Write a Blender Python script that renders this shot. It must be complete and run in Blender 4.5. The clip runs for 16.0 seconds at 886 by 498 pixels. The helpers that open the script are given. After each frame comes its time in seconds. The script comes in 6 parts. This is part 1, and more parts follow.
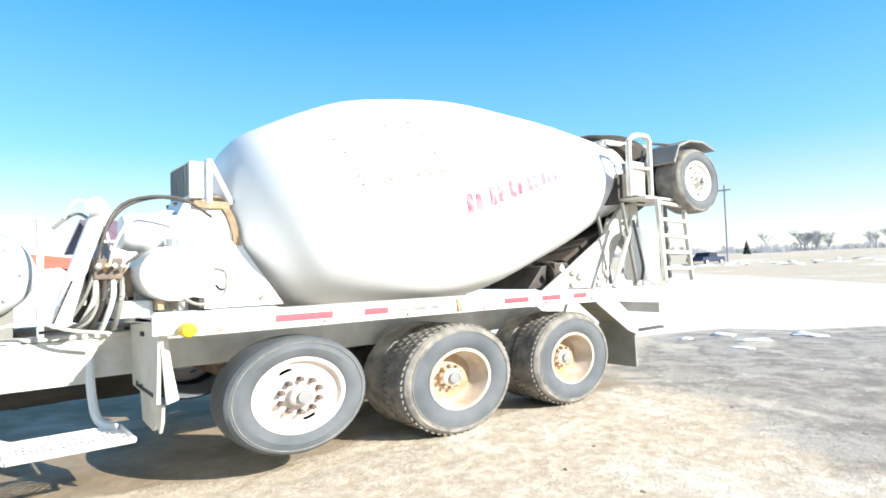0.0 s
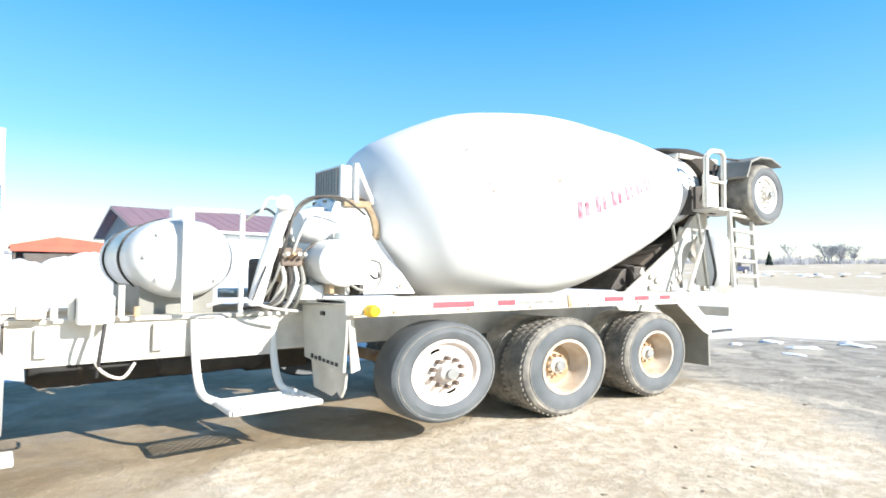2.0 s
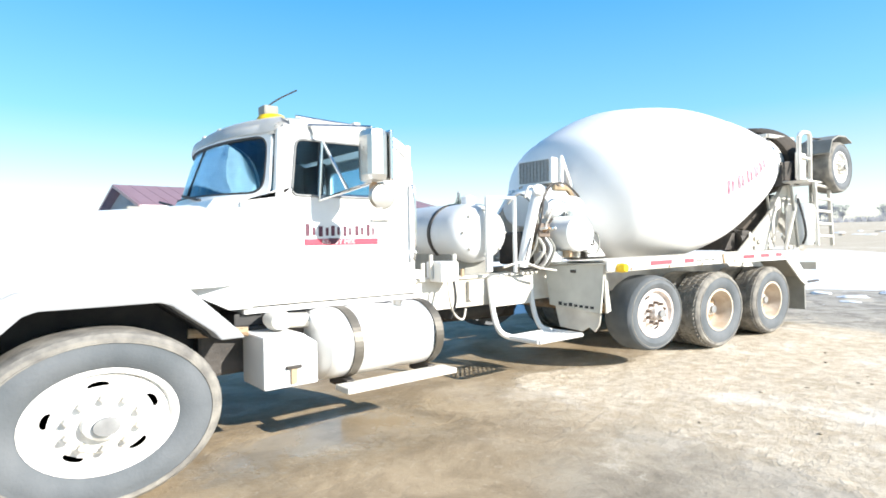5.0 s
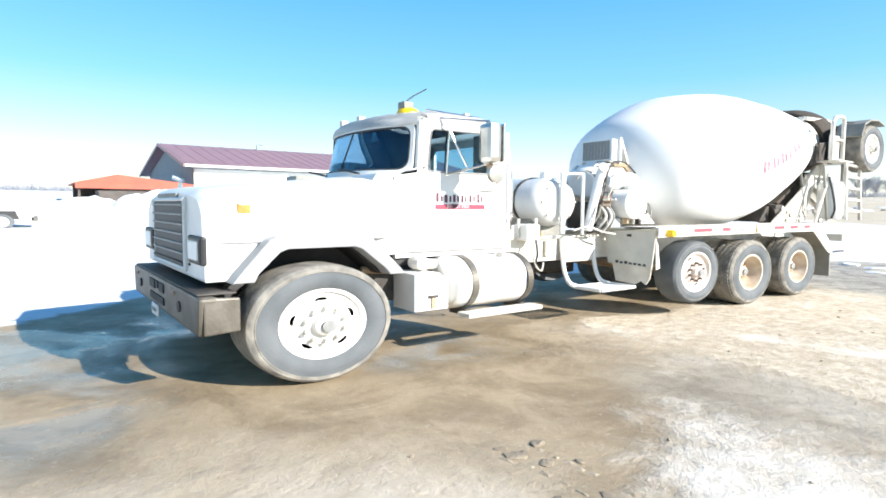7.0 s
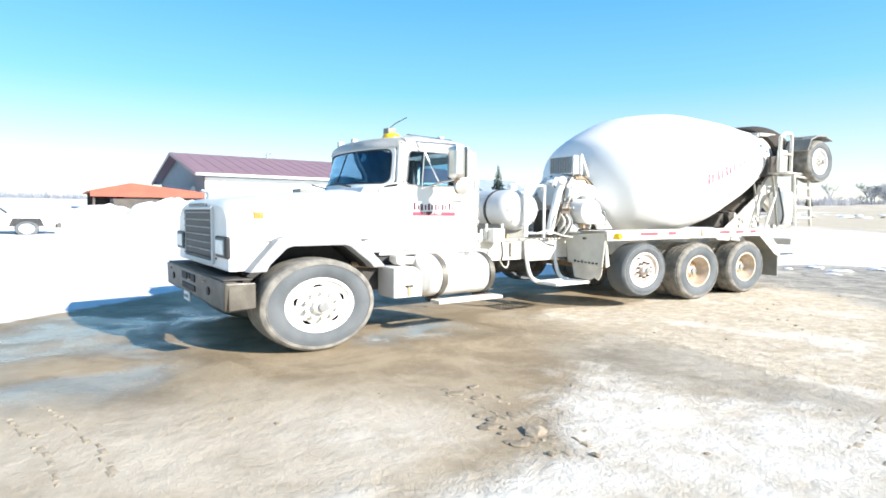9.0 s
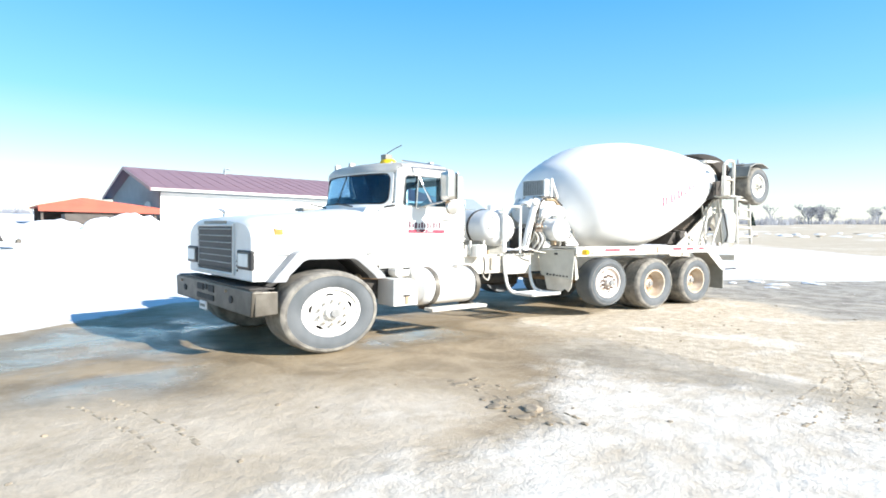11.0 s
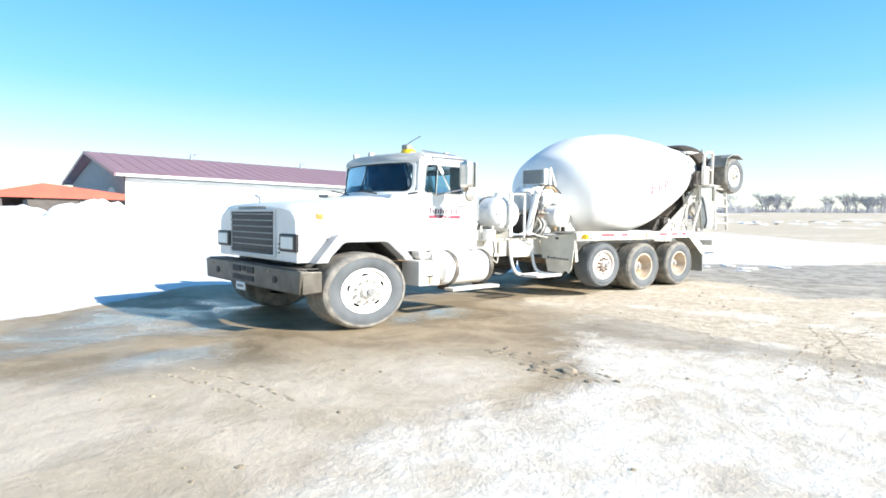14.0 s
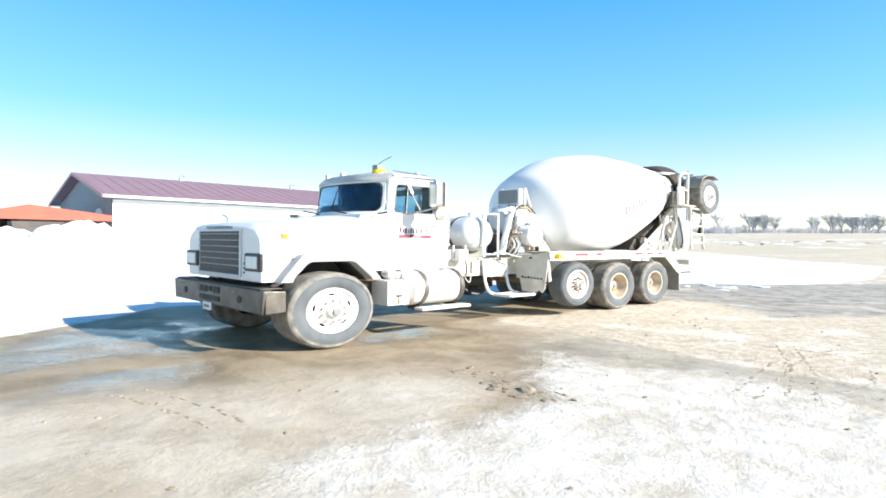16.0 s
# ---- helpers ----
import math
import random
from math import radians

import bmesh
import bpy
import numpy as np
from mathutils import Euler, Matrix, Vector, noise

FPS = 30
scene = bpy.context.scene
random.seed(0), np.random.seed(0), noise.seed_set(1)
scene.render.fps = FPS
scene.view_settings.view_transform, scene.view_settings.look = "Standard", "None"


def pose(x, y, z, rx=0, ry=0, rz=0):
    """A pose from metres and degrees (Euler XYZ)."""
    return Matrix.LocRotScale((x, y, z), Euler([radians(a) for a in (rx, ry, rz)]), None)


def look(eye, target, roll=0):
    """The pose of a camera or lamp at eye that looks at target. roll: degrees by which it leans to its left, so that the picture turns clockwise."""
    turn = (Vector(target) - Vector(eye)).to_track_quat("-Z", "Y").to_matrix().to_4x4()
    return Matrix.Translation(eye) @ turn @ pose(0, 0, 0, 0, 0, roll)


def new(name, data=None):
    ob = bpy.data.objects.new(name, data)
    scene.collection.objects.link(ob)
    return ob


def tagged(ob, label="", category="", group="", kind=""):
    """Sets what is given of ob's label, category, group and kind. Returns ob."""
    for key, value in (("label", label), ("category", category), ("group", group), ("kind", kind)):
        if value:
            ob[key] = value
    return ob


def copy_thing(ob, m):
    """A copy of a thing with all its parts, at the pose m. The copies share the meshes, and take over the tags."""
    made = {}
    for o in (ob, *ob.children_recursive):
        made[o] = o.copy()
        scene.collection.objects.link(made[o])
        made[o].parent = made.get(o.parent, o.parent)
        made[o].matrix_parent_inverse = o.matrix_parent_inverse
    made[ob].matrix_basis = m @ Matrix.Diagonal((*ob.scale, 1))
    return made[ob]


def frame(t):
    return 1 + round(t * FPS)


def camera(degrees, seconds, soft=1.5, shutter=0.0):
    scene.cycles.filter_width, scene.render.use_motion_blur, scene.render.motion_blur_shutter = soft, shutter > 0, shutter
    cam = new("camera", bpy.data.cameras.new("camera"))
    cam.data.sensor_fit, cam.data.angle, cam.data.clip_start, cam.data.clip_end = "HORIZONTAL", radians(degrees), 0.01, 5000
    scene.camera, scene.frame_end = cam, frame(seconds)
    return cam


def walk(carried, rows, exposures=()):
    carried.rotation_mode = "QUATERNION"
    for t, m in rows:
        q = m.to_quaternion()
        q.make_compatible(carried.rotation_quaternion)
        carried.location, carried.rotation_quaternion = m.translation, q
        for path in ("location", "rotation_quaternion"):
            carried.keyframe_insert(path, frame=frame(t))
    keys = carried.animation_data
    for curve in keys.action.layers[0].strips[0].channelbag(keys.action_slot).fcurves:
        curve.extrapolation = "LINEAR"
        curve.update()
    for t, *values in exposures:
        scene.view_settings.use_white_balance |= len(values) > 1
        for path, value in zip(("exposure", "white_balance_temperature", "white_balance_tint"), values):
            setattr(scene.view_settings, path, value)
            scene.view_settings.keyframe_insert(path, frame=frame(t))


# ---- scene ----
EXPO = 1.0
cam = camera(75.2, 16.0, soft=1.7)
PATH = [
    (0, (-3.087, -4.822, 1.34), (-1.812, -3.284, 1.423), -1.7),
    (0.5, (-3.219, -4.684, 1.344), (-1.861, -3.22, 1.456), -1.2),
    (1, (-3.402, -4.645, 1.319), (-2.035, -3.186, 1.387), -0.2),
    (1.5, (-3.802, -4.726, 1.328), (-2.501, -3.208, 1.387), -0.8),
    (2, (-4.166, -4.715, 1.329), (-2.934, -3.142, 1.408), 0.6),
    (2.5, (-4.531, -4.592, 1.329), (-3.264, -3.047, 1.421), 0.5),
    (3, (-4.976, -4.6, 1.301), (-3.718, -3.048, 1.396), -1.5),
    (3.5, (-5.417, -4.637, 1.324), (-4.157, -3.084, 1.357), -0.5),
    (4, (-5.854, -4.499, 1.297), (-4.615, -2.929, 1.324), -0.6),
    (4.5, (-6.346, -4.423, 1.277), (-5.138, -2.832, 1.366), -1.7),
    (5, (-6.839, -4.454, 1.336), (-5.579, -2.901, 1.309), -1.0),
    (5.2, (-7.043, -4.436, 1.304), (-5.778, -2.887, 1.304), -1.8),
    (7.3, (-8.313, -5.329, 1.354), (-7.14, -3.716, 1.197), 0.6),
    (7.5, (-8.403, -5.464, 1.336), (-7.204, -3.869, 1.206), 0.4),
    (8, (-8.523, -5.767, 1.349), (-7.286, -4.2, 1.219), 0.7),
    (8.5, (-8.504, -6.107, 1.326), (-7.328, -4.493, 1.2), 1.5),
    (9, (-8.596, -6.324, 1.35), (-7.441, -4.695, 1.227), 0.4),
    (9.5, (-8.758, -6.525, 1.379), (-7.589, -4.907, 1.261), 0.0),
    (10, (-8.901, -6.657, 1.378), (-7.682, -5.073, 1.283), 0.2),
    (12.5, (-10.238, -6.767, 1.304), (-8.927, -5.258, 1.242), -0.1),
    (13, (-10.342, -6.925, 1.387), (-9.01, -5.435, 1.307), -0.9),
    (13.5, (-10.28, -6.829, 1.365), (-8.944, -5.345, 1.265), 1.3),
    (14, (-10.298, -6.702, 1.316), (-8.943, -5.235, 1.212), 0.8),
    (14.5, (-10.271, -6.752, 1.314), (-8.891, -5.306, 1.284), -0.7),
    (15, (-10.187, -6.862, 1.31), (-8.813, -5.408, 1.273), -0.3),
    (15.5, (-10.148, -6.832, 1.294), (-8.813, -5.343, 1.247), 0.6),
    (16, (-10.091, -6.907, 1.301), (-8.712, -5.458, 1.27), 0.7),
]
walk(cam, [(t, look(eye, target, roll)) for t, eye, target, roll in PATH], exposures=[(0.0, EXPO), (16.0, EXPO)])

# ---- light ----
SUN = Vector((0.76, -1.83, 1.0)).normalized()
world = bpy.data.worlds.new("sky")
scene.world = world
world.use_nodes = True
wn = world.node_tree.nodes
sky = wn.new("ShaderNodeTexSky")
sky.sky_type = "NISHITA"
sky.sun_disc = False
sky.sun_elevation = math.asin(SUN.z)
sky.sun_rotation = math.atan2(SUN.x, SUN.y)
sky.air_density, sky.dust_density, sky.ozone_density = 1.0, 0.05, 1.2
deep = wn.new("ShaderNodeHueSaturation")
deep.inputs["Hue"].default_value, deep.inputs["Saturation"].default_value = 0.499, 1.36
world.node_tree.links.new(sky.outputs[0], deep.inputs["Color"])
# clear azure air: deep blue overhead, white haze low down, blended with the physical sky
wco, wsep, wramp = wn.new("ShaderNodeTexCoord"), wn.new("ShaderNodeSeparateXYZ"), wn.new("ShaderNodeValToRGB")
world.node_tree.links.new(wco.outputs["Generated"], wsep.inputs[0])
world.node_tree.links.new(wsep.outputs["Z"], wramp.inputs[0])
cr = wramp.color_ramp
cr.elements[0].position, cr.elements[0].color = 0.0, (0.97, 0.98, 1.0, 1)
cr.elements[1].position, cr.elements[1].color = 1.0, (0.045, 0.12, 0.29, 1)
for at, c in ((0.07, (0.86, 0.94, 1.0, 1)), (0.20, (0.29, 0.75, 1.05, 1)), (0.42, (0.07, 0.48, 1.0, 1)), (0.60, (0.055, 0.23, 0.56, 1))):
    cr.elements.new(at).color = c
gain = wn.new("ShaderNodeVectorMath")
gain.operation = "SCALE"
gain.inputs["Scale"].default_value = 4.2
world.node_tree.links.new(wramp.outputs[0], gain.inputs[0])
azure = wn.new("ShaderNodeMix")
azure.data_type = "RGBA"
azure.inputs[0].default_value = 0.7
world.node_tree.links.new(deep.outputs[0], azure.inputs[6])
world.node_tree.links.new(gain.outputs[0], azure.inputs[7])
world.node_tree.links.new(azure.outputs[2], wn["Background"].inputs[0])
wn["Background"].inputs[1].default_value = 0.125
sun = new("sun", bpy.data.lights.new("sun", "SUN"))
sun.data.energy, sun.data.angle, sun.data.color = 5.0, radians(0.5), (1.0, 0.96, 0.9)
sun.matrix_world = look(SUN * 60, (0, 0, 0))

# ---- materials ----
def mat(name, c1, c2=None, scale=3.0, rough=0.5, metal=0.0, bump=0.0, bscale=40.0, stain=None, stain_at=0.62, detail=6.0):
    """Two-scale noise between c1 and c2, optional stains, fine bump."""
    m = bpy.data.materials.new(name)
    m.use_nodes = True
    nt = m.node_tree
    b = nt.nodes["Principled BSDF"]
    b.inputs["Roughness"].default_value, b.inputs["Metallic"].default_value = rough, metal
    co = nt.nodes.new("ShaderNodeTexCoord")
    n1 = nt.nodes.new("ShaderNodeTexNoise")
    n1.inputs["Scale"].default_value, n1.inputs["Detail"].default_value = scale, detail
    nt.links.new(co.outputs["Object"], n1.inputs["Vector"])
    r = nt.nodes.new("ShaderNodeValToRGB")
    c2 = c2 or tuple(v * 0.85 for v in c1)
    r.color_ramp.elements[0].position, r.color_ramp.elements[1].position = 0.35, 0.65
    r.color_ramp.elements[0].color, r.color_ramp.elements[1].color = (*c2, 1), (*c1, 1)
    nt.links.new(n1.outputs["Fac"], r.inputs["Fac"])
    out = r.outputs["Color"]
    if stain:
        n2 = nt.nodes.new("ShaderNodeTexNoise")
        n2.inputs["Scale"].default_value, n2.inputs["Detail"].default_value = scale * 2.7, 8.0
        n2.inputs["Roughness"].default_value = 0.7
        nt.links.new(co.outputs["Object"], n2.inputs["Vector"])
        r2 = nt.nodes.new("ShaderNodeValToRGB")
        r2.color_ramp.elements[0].position, r2.color_ramp.elements[1].position = stain_at, stain_at + 0.1
        nt.links.new(n2.outputs["Fac"], r2.inputs["Fac"])
        mx = nt.nodes.new("ShaderNodeMix")
        mx.data_type = "RGBA"
        nt.links.new(r2.outputs["Color"], mx.inputs["Factor"])
        nt.links.new(out, mx.inputs["A"])
        mx.inputs["B"].default_value = (*stain, 1)
        out = mx.outputs["Result"]
    nt.links.new(out, b.inputs["Base Color"])
    if bump:
        n3 = nt.nodes.new("ShaderNodeTexNoise")
        n3.inputs["Scale"].default_value, n3.inputs["Detail"].default_value = bscale, 5.0
        nt.links.new(co.outputs["Object"], n3.inputs["Vector"])
        bp = nt.nodes.new("ShaderNodeBump")
        bp.inputs["Strength"].default_value, bp.inputs["Distance"].default_value = bump, 0.02
        nt.links.new(n3.outputs["Fac"], bp.inputs["Height"])
        nt.links.new(bp.outputs["Normal"], b.inputs["Normal"])
    return m


white = mat("white_paint", (0.82, 0.82, 0.80), (0.74, 0.73, 0.70), 2.5, 0.35, bump=0.03, bscale=12, stain=(0.62, 0.58, 0.50), stain_at=0.70)
drum_white = mat("drum_paint", (0.82, 0.82, 0.81), (0.76, 0.76, 0.75), 1.6, 0.45, bump=0.06, bscale=6, stain=(0.66, 0.63, 0.58), stain_at=0.72)
dirty_white = mat("dirty_white_paint", (0.72, 0.69, 0.62), (0.55, 0.51, 0.44), 4.0, 0.6, bump=0.2, bscale=25, stain=(0.35, 0.24, 0.15), stain_at=0.66)
grey_panel = mat("dusty_grey_paint", (0.29, 0.285, 0.25), (0.22, 0.215, 0.19), 4.0, 0.6, bump=0.08, stain=(0.36, 0.35, 0.31), stain_at=0.64)
rubber = mat("dusty_rubber", (0.135, 0.145, 0.152), (0.088, 0.099, 0.106), 3.0, 0.8, bump=0.15, bscale=60)
tread_mat = mat("dry_mud_tread", (0.30, 0.28, 0.24), (0.16, 0.15, 0.135), 9.0, 0.9, bump=0.3, bscale=40)
black = mat("black_rubber", (0.03, 0.03, 0.032), (0.05, 0.048, 0.045), 8.0, 0.7, bump=0.1)
dark_steel = mat("dark_steel", (0.09, 0.08, 0.07), (0.05, 0.045, 0.04), 6.0, 0.6, 0.3, bump=0.2, stain=(0.2, 0.12, 0.07))
rust = mat("rusty_steel", (0.36, 0.22, 0.12), (0.50, 0.38, 0.25), 7.0, 0.8, bump=0.3, bscale=35, stain=(0.16, 0.09, 0.05))
rim_rust = mat("dusty_rusted_rim", (0.62, 0.54, 0.44), (0.46, 0.36, 0.26), 6.0, 0.7, bump=0.15, stain=(0.28, 0.16, 0.08))
rim_white = mat("white_rim", (0.80, 0.79, 0.76), (0.70, 0.67, 0.62), 7.0, 0.45, bump=0.05, stain=(0.55, 0.48, 0.40), stain_at=0.68)
rim_dust = mat("dusty_tan_rim", (0.74, 0.67, 0.61), (0.60, 0.51, 0.45), 5.0, 0.7, bump=0.12, stain=(0.40, 0.28, 0.20), stain_at=0.64)
nut_brown = mat("dusty_brown_nuts", (0.20, 0.155, 0.12), (0.12, 0.09, 0.07), 12.0, 0.7, bump=0.1)
aluminium = mat("polished_aluminium", (0.86, 0.86, 0.85), (0.78, 0.78, 0.77), 3.0, 0.42, 0.6, bump=0.04, bscale=8, stain=(0.55, 0.52, 0.46), stain_at=0.66)
tank_paint = mat("white_tank_paint", (0.70, 0.71, 0.70), (0.60, 0.61, 0.60), 2.5, 0.3, bump=0.03)
bumper_steel = mat("worn_bumper_steel", (0.165, 0.15, 0.125), (0.10, 0.088, 0.07), 5.0, 0.5, 0.4, bump=0.12, stain=(0.22, 0.19, 0.14))
grille_bar = mat("dull_grille_bar", (0.34, 0.34, 0.33), (0.24, 0.24, 0.235), 10.0, 0.5, 0.3)
grille_black = mat("grille_black", (0.014, 0.015, 0.017), (0.024, 0.024, 0.026), 10.0, 0.55)
chrome = mat("chrome", (0.75, 0.75, 0.75), (0.65, 0.65, 0.64), 10.0, 0.2, 1.0)
lens_mat = mat("headlamp_glass", (0.80, 0.84, 0.80), (0.70, 0.75, 0.72), 4.0, 0.25, 0.0)
mirror_back = mat("brushed_mirror_back", (0.62, 0.60, 0.56), (0.50, 0.48, 0.44), 6.0, 0.3, 0.85, bump=0.05)
amber = mat("amber_lens", (0.72, 0.30, 0.08), (0.62, 0.22, 0.05), 20.0, 0.3)
yellow = mat("yellow_lens", (0.90, 0.62, 0.02), (0.82, 0.5, 0.02), 20.0, 0.3)
red = mat("red_reflector", (0.62, 0.10, 0.12), (0.52, 0.08, 0.1), 20.0, 0.4)
decal_red = mat("red_decal", (0.55, 0.05, 0.09), (0.45, 0.05, 0.08), 30.0, 0.5)
decal_dark = mat("maroon_decal", (0.075, 0.02, 0.04), (0.14, 0.035, 0.06), 60.0, 0.5)
faded = mat("faded_maroon", (0.29, 0.09, 0.14), (0.55, 0.36, 0.40), 14.0, 0.6)
seat_mat = mat("blue_grey_vinyl", (0.10, 0.13, 0.17), (0.07, 0.09, 0.12), 12.0, 0.6)
cab_inside = mat("cab_lining", (0.16, 0.17, 0.18), (0.12, 0.12, 0.13), 6.0, 0.7)
screen_grey = mat("cooler_core", (0.33, 0.33, 0.31), (0.25, 0.25, 0.24), 30.0, 0.7, bump=0.2, bscale=120)
wood_block = mat("rust_streaked_yellow_steel", (0.40, 0.31, 0.19), (0.24, 0.17, 0.10), 9.0, 0.8, bump=0.2)
roof_mat = mat("burgundy_roof_metal", (0.31, 0.185, 0.198), (0.28, 0.165, 0.178), 0.8, 0.45)
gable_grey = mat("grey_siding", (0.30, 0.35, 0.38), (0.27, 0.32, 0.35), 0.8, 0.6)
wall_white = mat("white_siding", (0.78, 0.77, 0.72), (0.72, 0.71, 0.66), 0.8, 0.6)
red_roof = mat("orange_red_roof", (0.48, 0.10, 0.055), (0.42, 0.085, 0.05), 0.6, 0.6)
shed_dark = mat("weathered_boards", (0.12, 0.10, 0.085), (0.08, 0.07, 0.06), 1.5, 0.8)
snow = mat("old_snow", (0.88, 0.89, 0.92), (0.78, 0.79, 0.82), 0.8, 0.7, bump=0.5, bscale=3, stain=(0.6, 0.57, 0.52), stain_at=0.66)
# bark paled towards blue, with the distant haze mixed into its colour
bark = mat("hazed_grey_bark", (0.37, 0.38, 0.41), (0.29, 0.30, 0.33), 3.0, 0.9)
needles = mat("spruce_needles", (0.035, 0.07, 0.045), (0.02, 0.045, 0.03), 4.0, 0.8)
blue_paint = mat("dark_blue_paint", (0.025, 0.035, 0.10), (0.02, 0.03, 0.08), 3.0, 0.3)
concrete_chunk = mat("mud_clod", (0.40, 0.33, 0.24), (0.28, 0.23, 0.17), 9.0, 0.95, bump=0.4)
track_mud = mat("damp_track_mud", (0.44, 0.36, 0.26), (0.33, 0.27, 0.19), 5.0, 0.9, bump=0.4)
dark_mud = mat("dark_mud_clod", (0.33, 0.27, 0.19), (0.24, 0.195, 0.14), 9.0, 0.9, bump=0.4)

grime = mat("greasy_grime", (0.045, 0.038, 0.030), (0.075, 0.06, 0.045), 5.0, 0.9, bump=0.3, stain=(0.13, 0.085, 0.05))
panel_beige = mat("dusty_beige_panel", (0.62, 0.61, 0.54), (0.52, 0.51, 0.45), 4.0, 0.7, bump=0.08, stain=(0.30, 0.27, 0.22), stain_at=0.66)

glass = bpy.data.materials.new("cab_glass")
glass.use_nodes = True
gb = glass.node_tree.nodes["Principled BSDF"]
gb.inputs["Base Color"].default_value = (0.42, 0.64, 0.77, 1)
gb.inputs["Roughness"].default_value = 0.02
gb.inputs["IOR"].default_value = 1.3
gb.inputs["Transmission Weight"].default_value = 1.0

# ---- mesh helpers ----
YC, K = 0.15, 0.75      # centre line of the truck; height ratio of its round parts


def part(name, bm, material, parent=None, label="", smooth=False):
    me = bpy.data.meshes.new(name)
    bmesh.ops.recalc_face_normals(bm, faces=bm.faces[:])
    bm.to_mesh(me)
    bm.free()
    me.materials.append(material)
    if smooth:
        me.polygons.foreach_set("use_smooth", [True] * len(me.polygons))
        me.set_sharp_from_angle(angle=radians(38))
    ob = new(name, me)
    if parent is not None:
        ob.parent = parent
    if label:
        tagged(ob, label)
    return ob


def bevel(bm, w, seg=2, edges=None):
    bmesh.ops.bevel(bm, geom=(edges or bm.edges[:]), offset=w, segments=seg, affect="EDGES", profile=0.6, clamp_overlap=True)
    return bm


def box(x0, x1, y0, y1, z0, z1, bev=0.01, bm=None, turn=None):
    out = bmesh.new() if bm is None else bm
    b = bmesh.new()
    bmesh.ops.create_cube(b, size=1.0)
    for v in b.verts:
        v.co = Vector(((x0 + x1) / 2 + v.co.x * (x1 - x0), (y0 + y1) / 2 + v.co.y * (y1 - y0), (z0 + z1) / 2 + v.co.z * (z1 - z0)))
    if bev:
        bevel(b, bev)
    if turn is not None:
        bmesh.ops.transform(b, matrix=turn, verts=b.verts)
    return merge(out, b)


def merge(out, b):
    index = {}
    for v in b.verts:
        index[v] = out.verts.new(v.co)
    for f in b.faces:
        try:
            out.faces.new([index[v] for v in f.verts])
        except ValueError:
            pass
    b.free()
    return out


def prism(points, y0, y1, bev=0.01, bm=None, axis="y"):
    """A polygon in x, z drawn out along y (or in y, z along x)."""
    out = bmesh.new() if bm is None else bm
    b = bmesh.new()
    if axis == "y":
        a = [b.verts.new((x, y0, z)) for x, z in points]
        c = [b.verts.new((x, y1, z)) for x, z in points]
    else:
        a = [b.verts.new((y0, x, z)) for x, z in points]
        c = [b.verts.new((y1, x, z)) for x, z in points]
    n = len(points)
    b.faces.new(a)
    b.faces.new(c[::-1])
    for i in range(n):
        b.faces.new((a[i], a[(i + 1) % n], c[(i + 1) % n], c[i]))
    bmesh.ops.recalc_face_normals(b, faces=b.faces[:])
    if bev:
        bevel(b, bev)
    return merge(out, b)


def tube(points, r, seg=8, bm=None):
    """A round bar along a line of points."""
    out = bmesh.new() if bm is None else bm
    pts = [Vector(p) for p in points]
    rings = []
    for i, p in enumerate(pts):
        d = (pts[min(i + 1, len(pts) - 1)] - pts[max(i - 1, 0)]).normalized()
        side = d.cross(Vector((0, 0, 1)))
        side = side.normalized() if side.length > 0.05 else Vector((1, 0, 0))
        up = side.cross(d).normalized()
        rings.append([out.verts.new(p + r * (math.cos(a) * side + math.sin(a) * up)) for a in [2 * math.pi * k / seg for k in range(seg)]])
    for a, b in zip(rings, rings[1:]):
        for k in range(seg):
            out.faces.new((a[k], a[(k + 1) % seg], b[(k + 1) % seg], b[k]))
    out.faces.new(rings[0][::-1])
    out.faces.new(rings[-1])
    return out


def revolve(profile, seg, place, bm=None, squash=K):
    """Profile of (radius, along) about an axis; place(along, u, v) gives the point."""
    out = bmesh.new() if bm is None else bm
    rings = []
    for r, a in profile:
        if r < 1e-5:
            rings.append([out.verts.new(place(a, 0, 0))])
        else:
            rings.append([out.verts.new(place(a, r * math.cos(t), r * math.sin(t) * squash)) for t in [2 * math.pi * k / seg for k in range(seg)]])
    for p, q in zip(rings, rings[1:]):
        for k in range(seg):
            l = (k + 1) % seg
            if len(p) == 1 and len(q) > 1:
                out.faces.new((p[0], q[l], q[k]))
            elif len(q) == 1 and len(p) > 1:
                out.faces.new((p[k], p[l], q[0]))
            elif len(p) > 1:
                out.faces.new((p[k], p[l], q[l], q[k]))
    return out


def about_y(x, y, z):
    return lambda a, u, v: Vector((x + u, y + a, z + v))


def about_x(x, y, z):
    return lambda a, u, v: Vector((x + a, y + u, z + v))


def arc(points, n=6):
    """Smooth line through a few points."""
    pts = [Vector(p) for p in points]
    out = []
    for i in range(len(pts) - 1):
        p0, p1, p2, p3 = pts[max(i - 1, 0)], pts[i], pts[i + 1], pts[min(i + 2, len(pts) - 1)]
        for k in range(n):
            t = k / n
            out.append(0.5 * ((2 * p1) + (p2 - p0) * t + (2 * p0 - 5 * p1 + 4 * p2 - p3) * t * t + (3 * p1 - p0 - 3 * p2 + p3) * t ** 3))
    return out + [pts[-1]]


# ---- ground ----
def gz(x, y):
    d = math.hypot(x + 3, y)
    return 0.023 * max(0.0, d - 12) * min(1.0, max(0.0, d - 12) / 12)


ground_mat = bpy.data.materials.new("thawing_yard_mud")
ground_mat.use_nodes = True
nt = ground_mat.node_tree
N, L = nt.nodes, nt.links


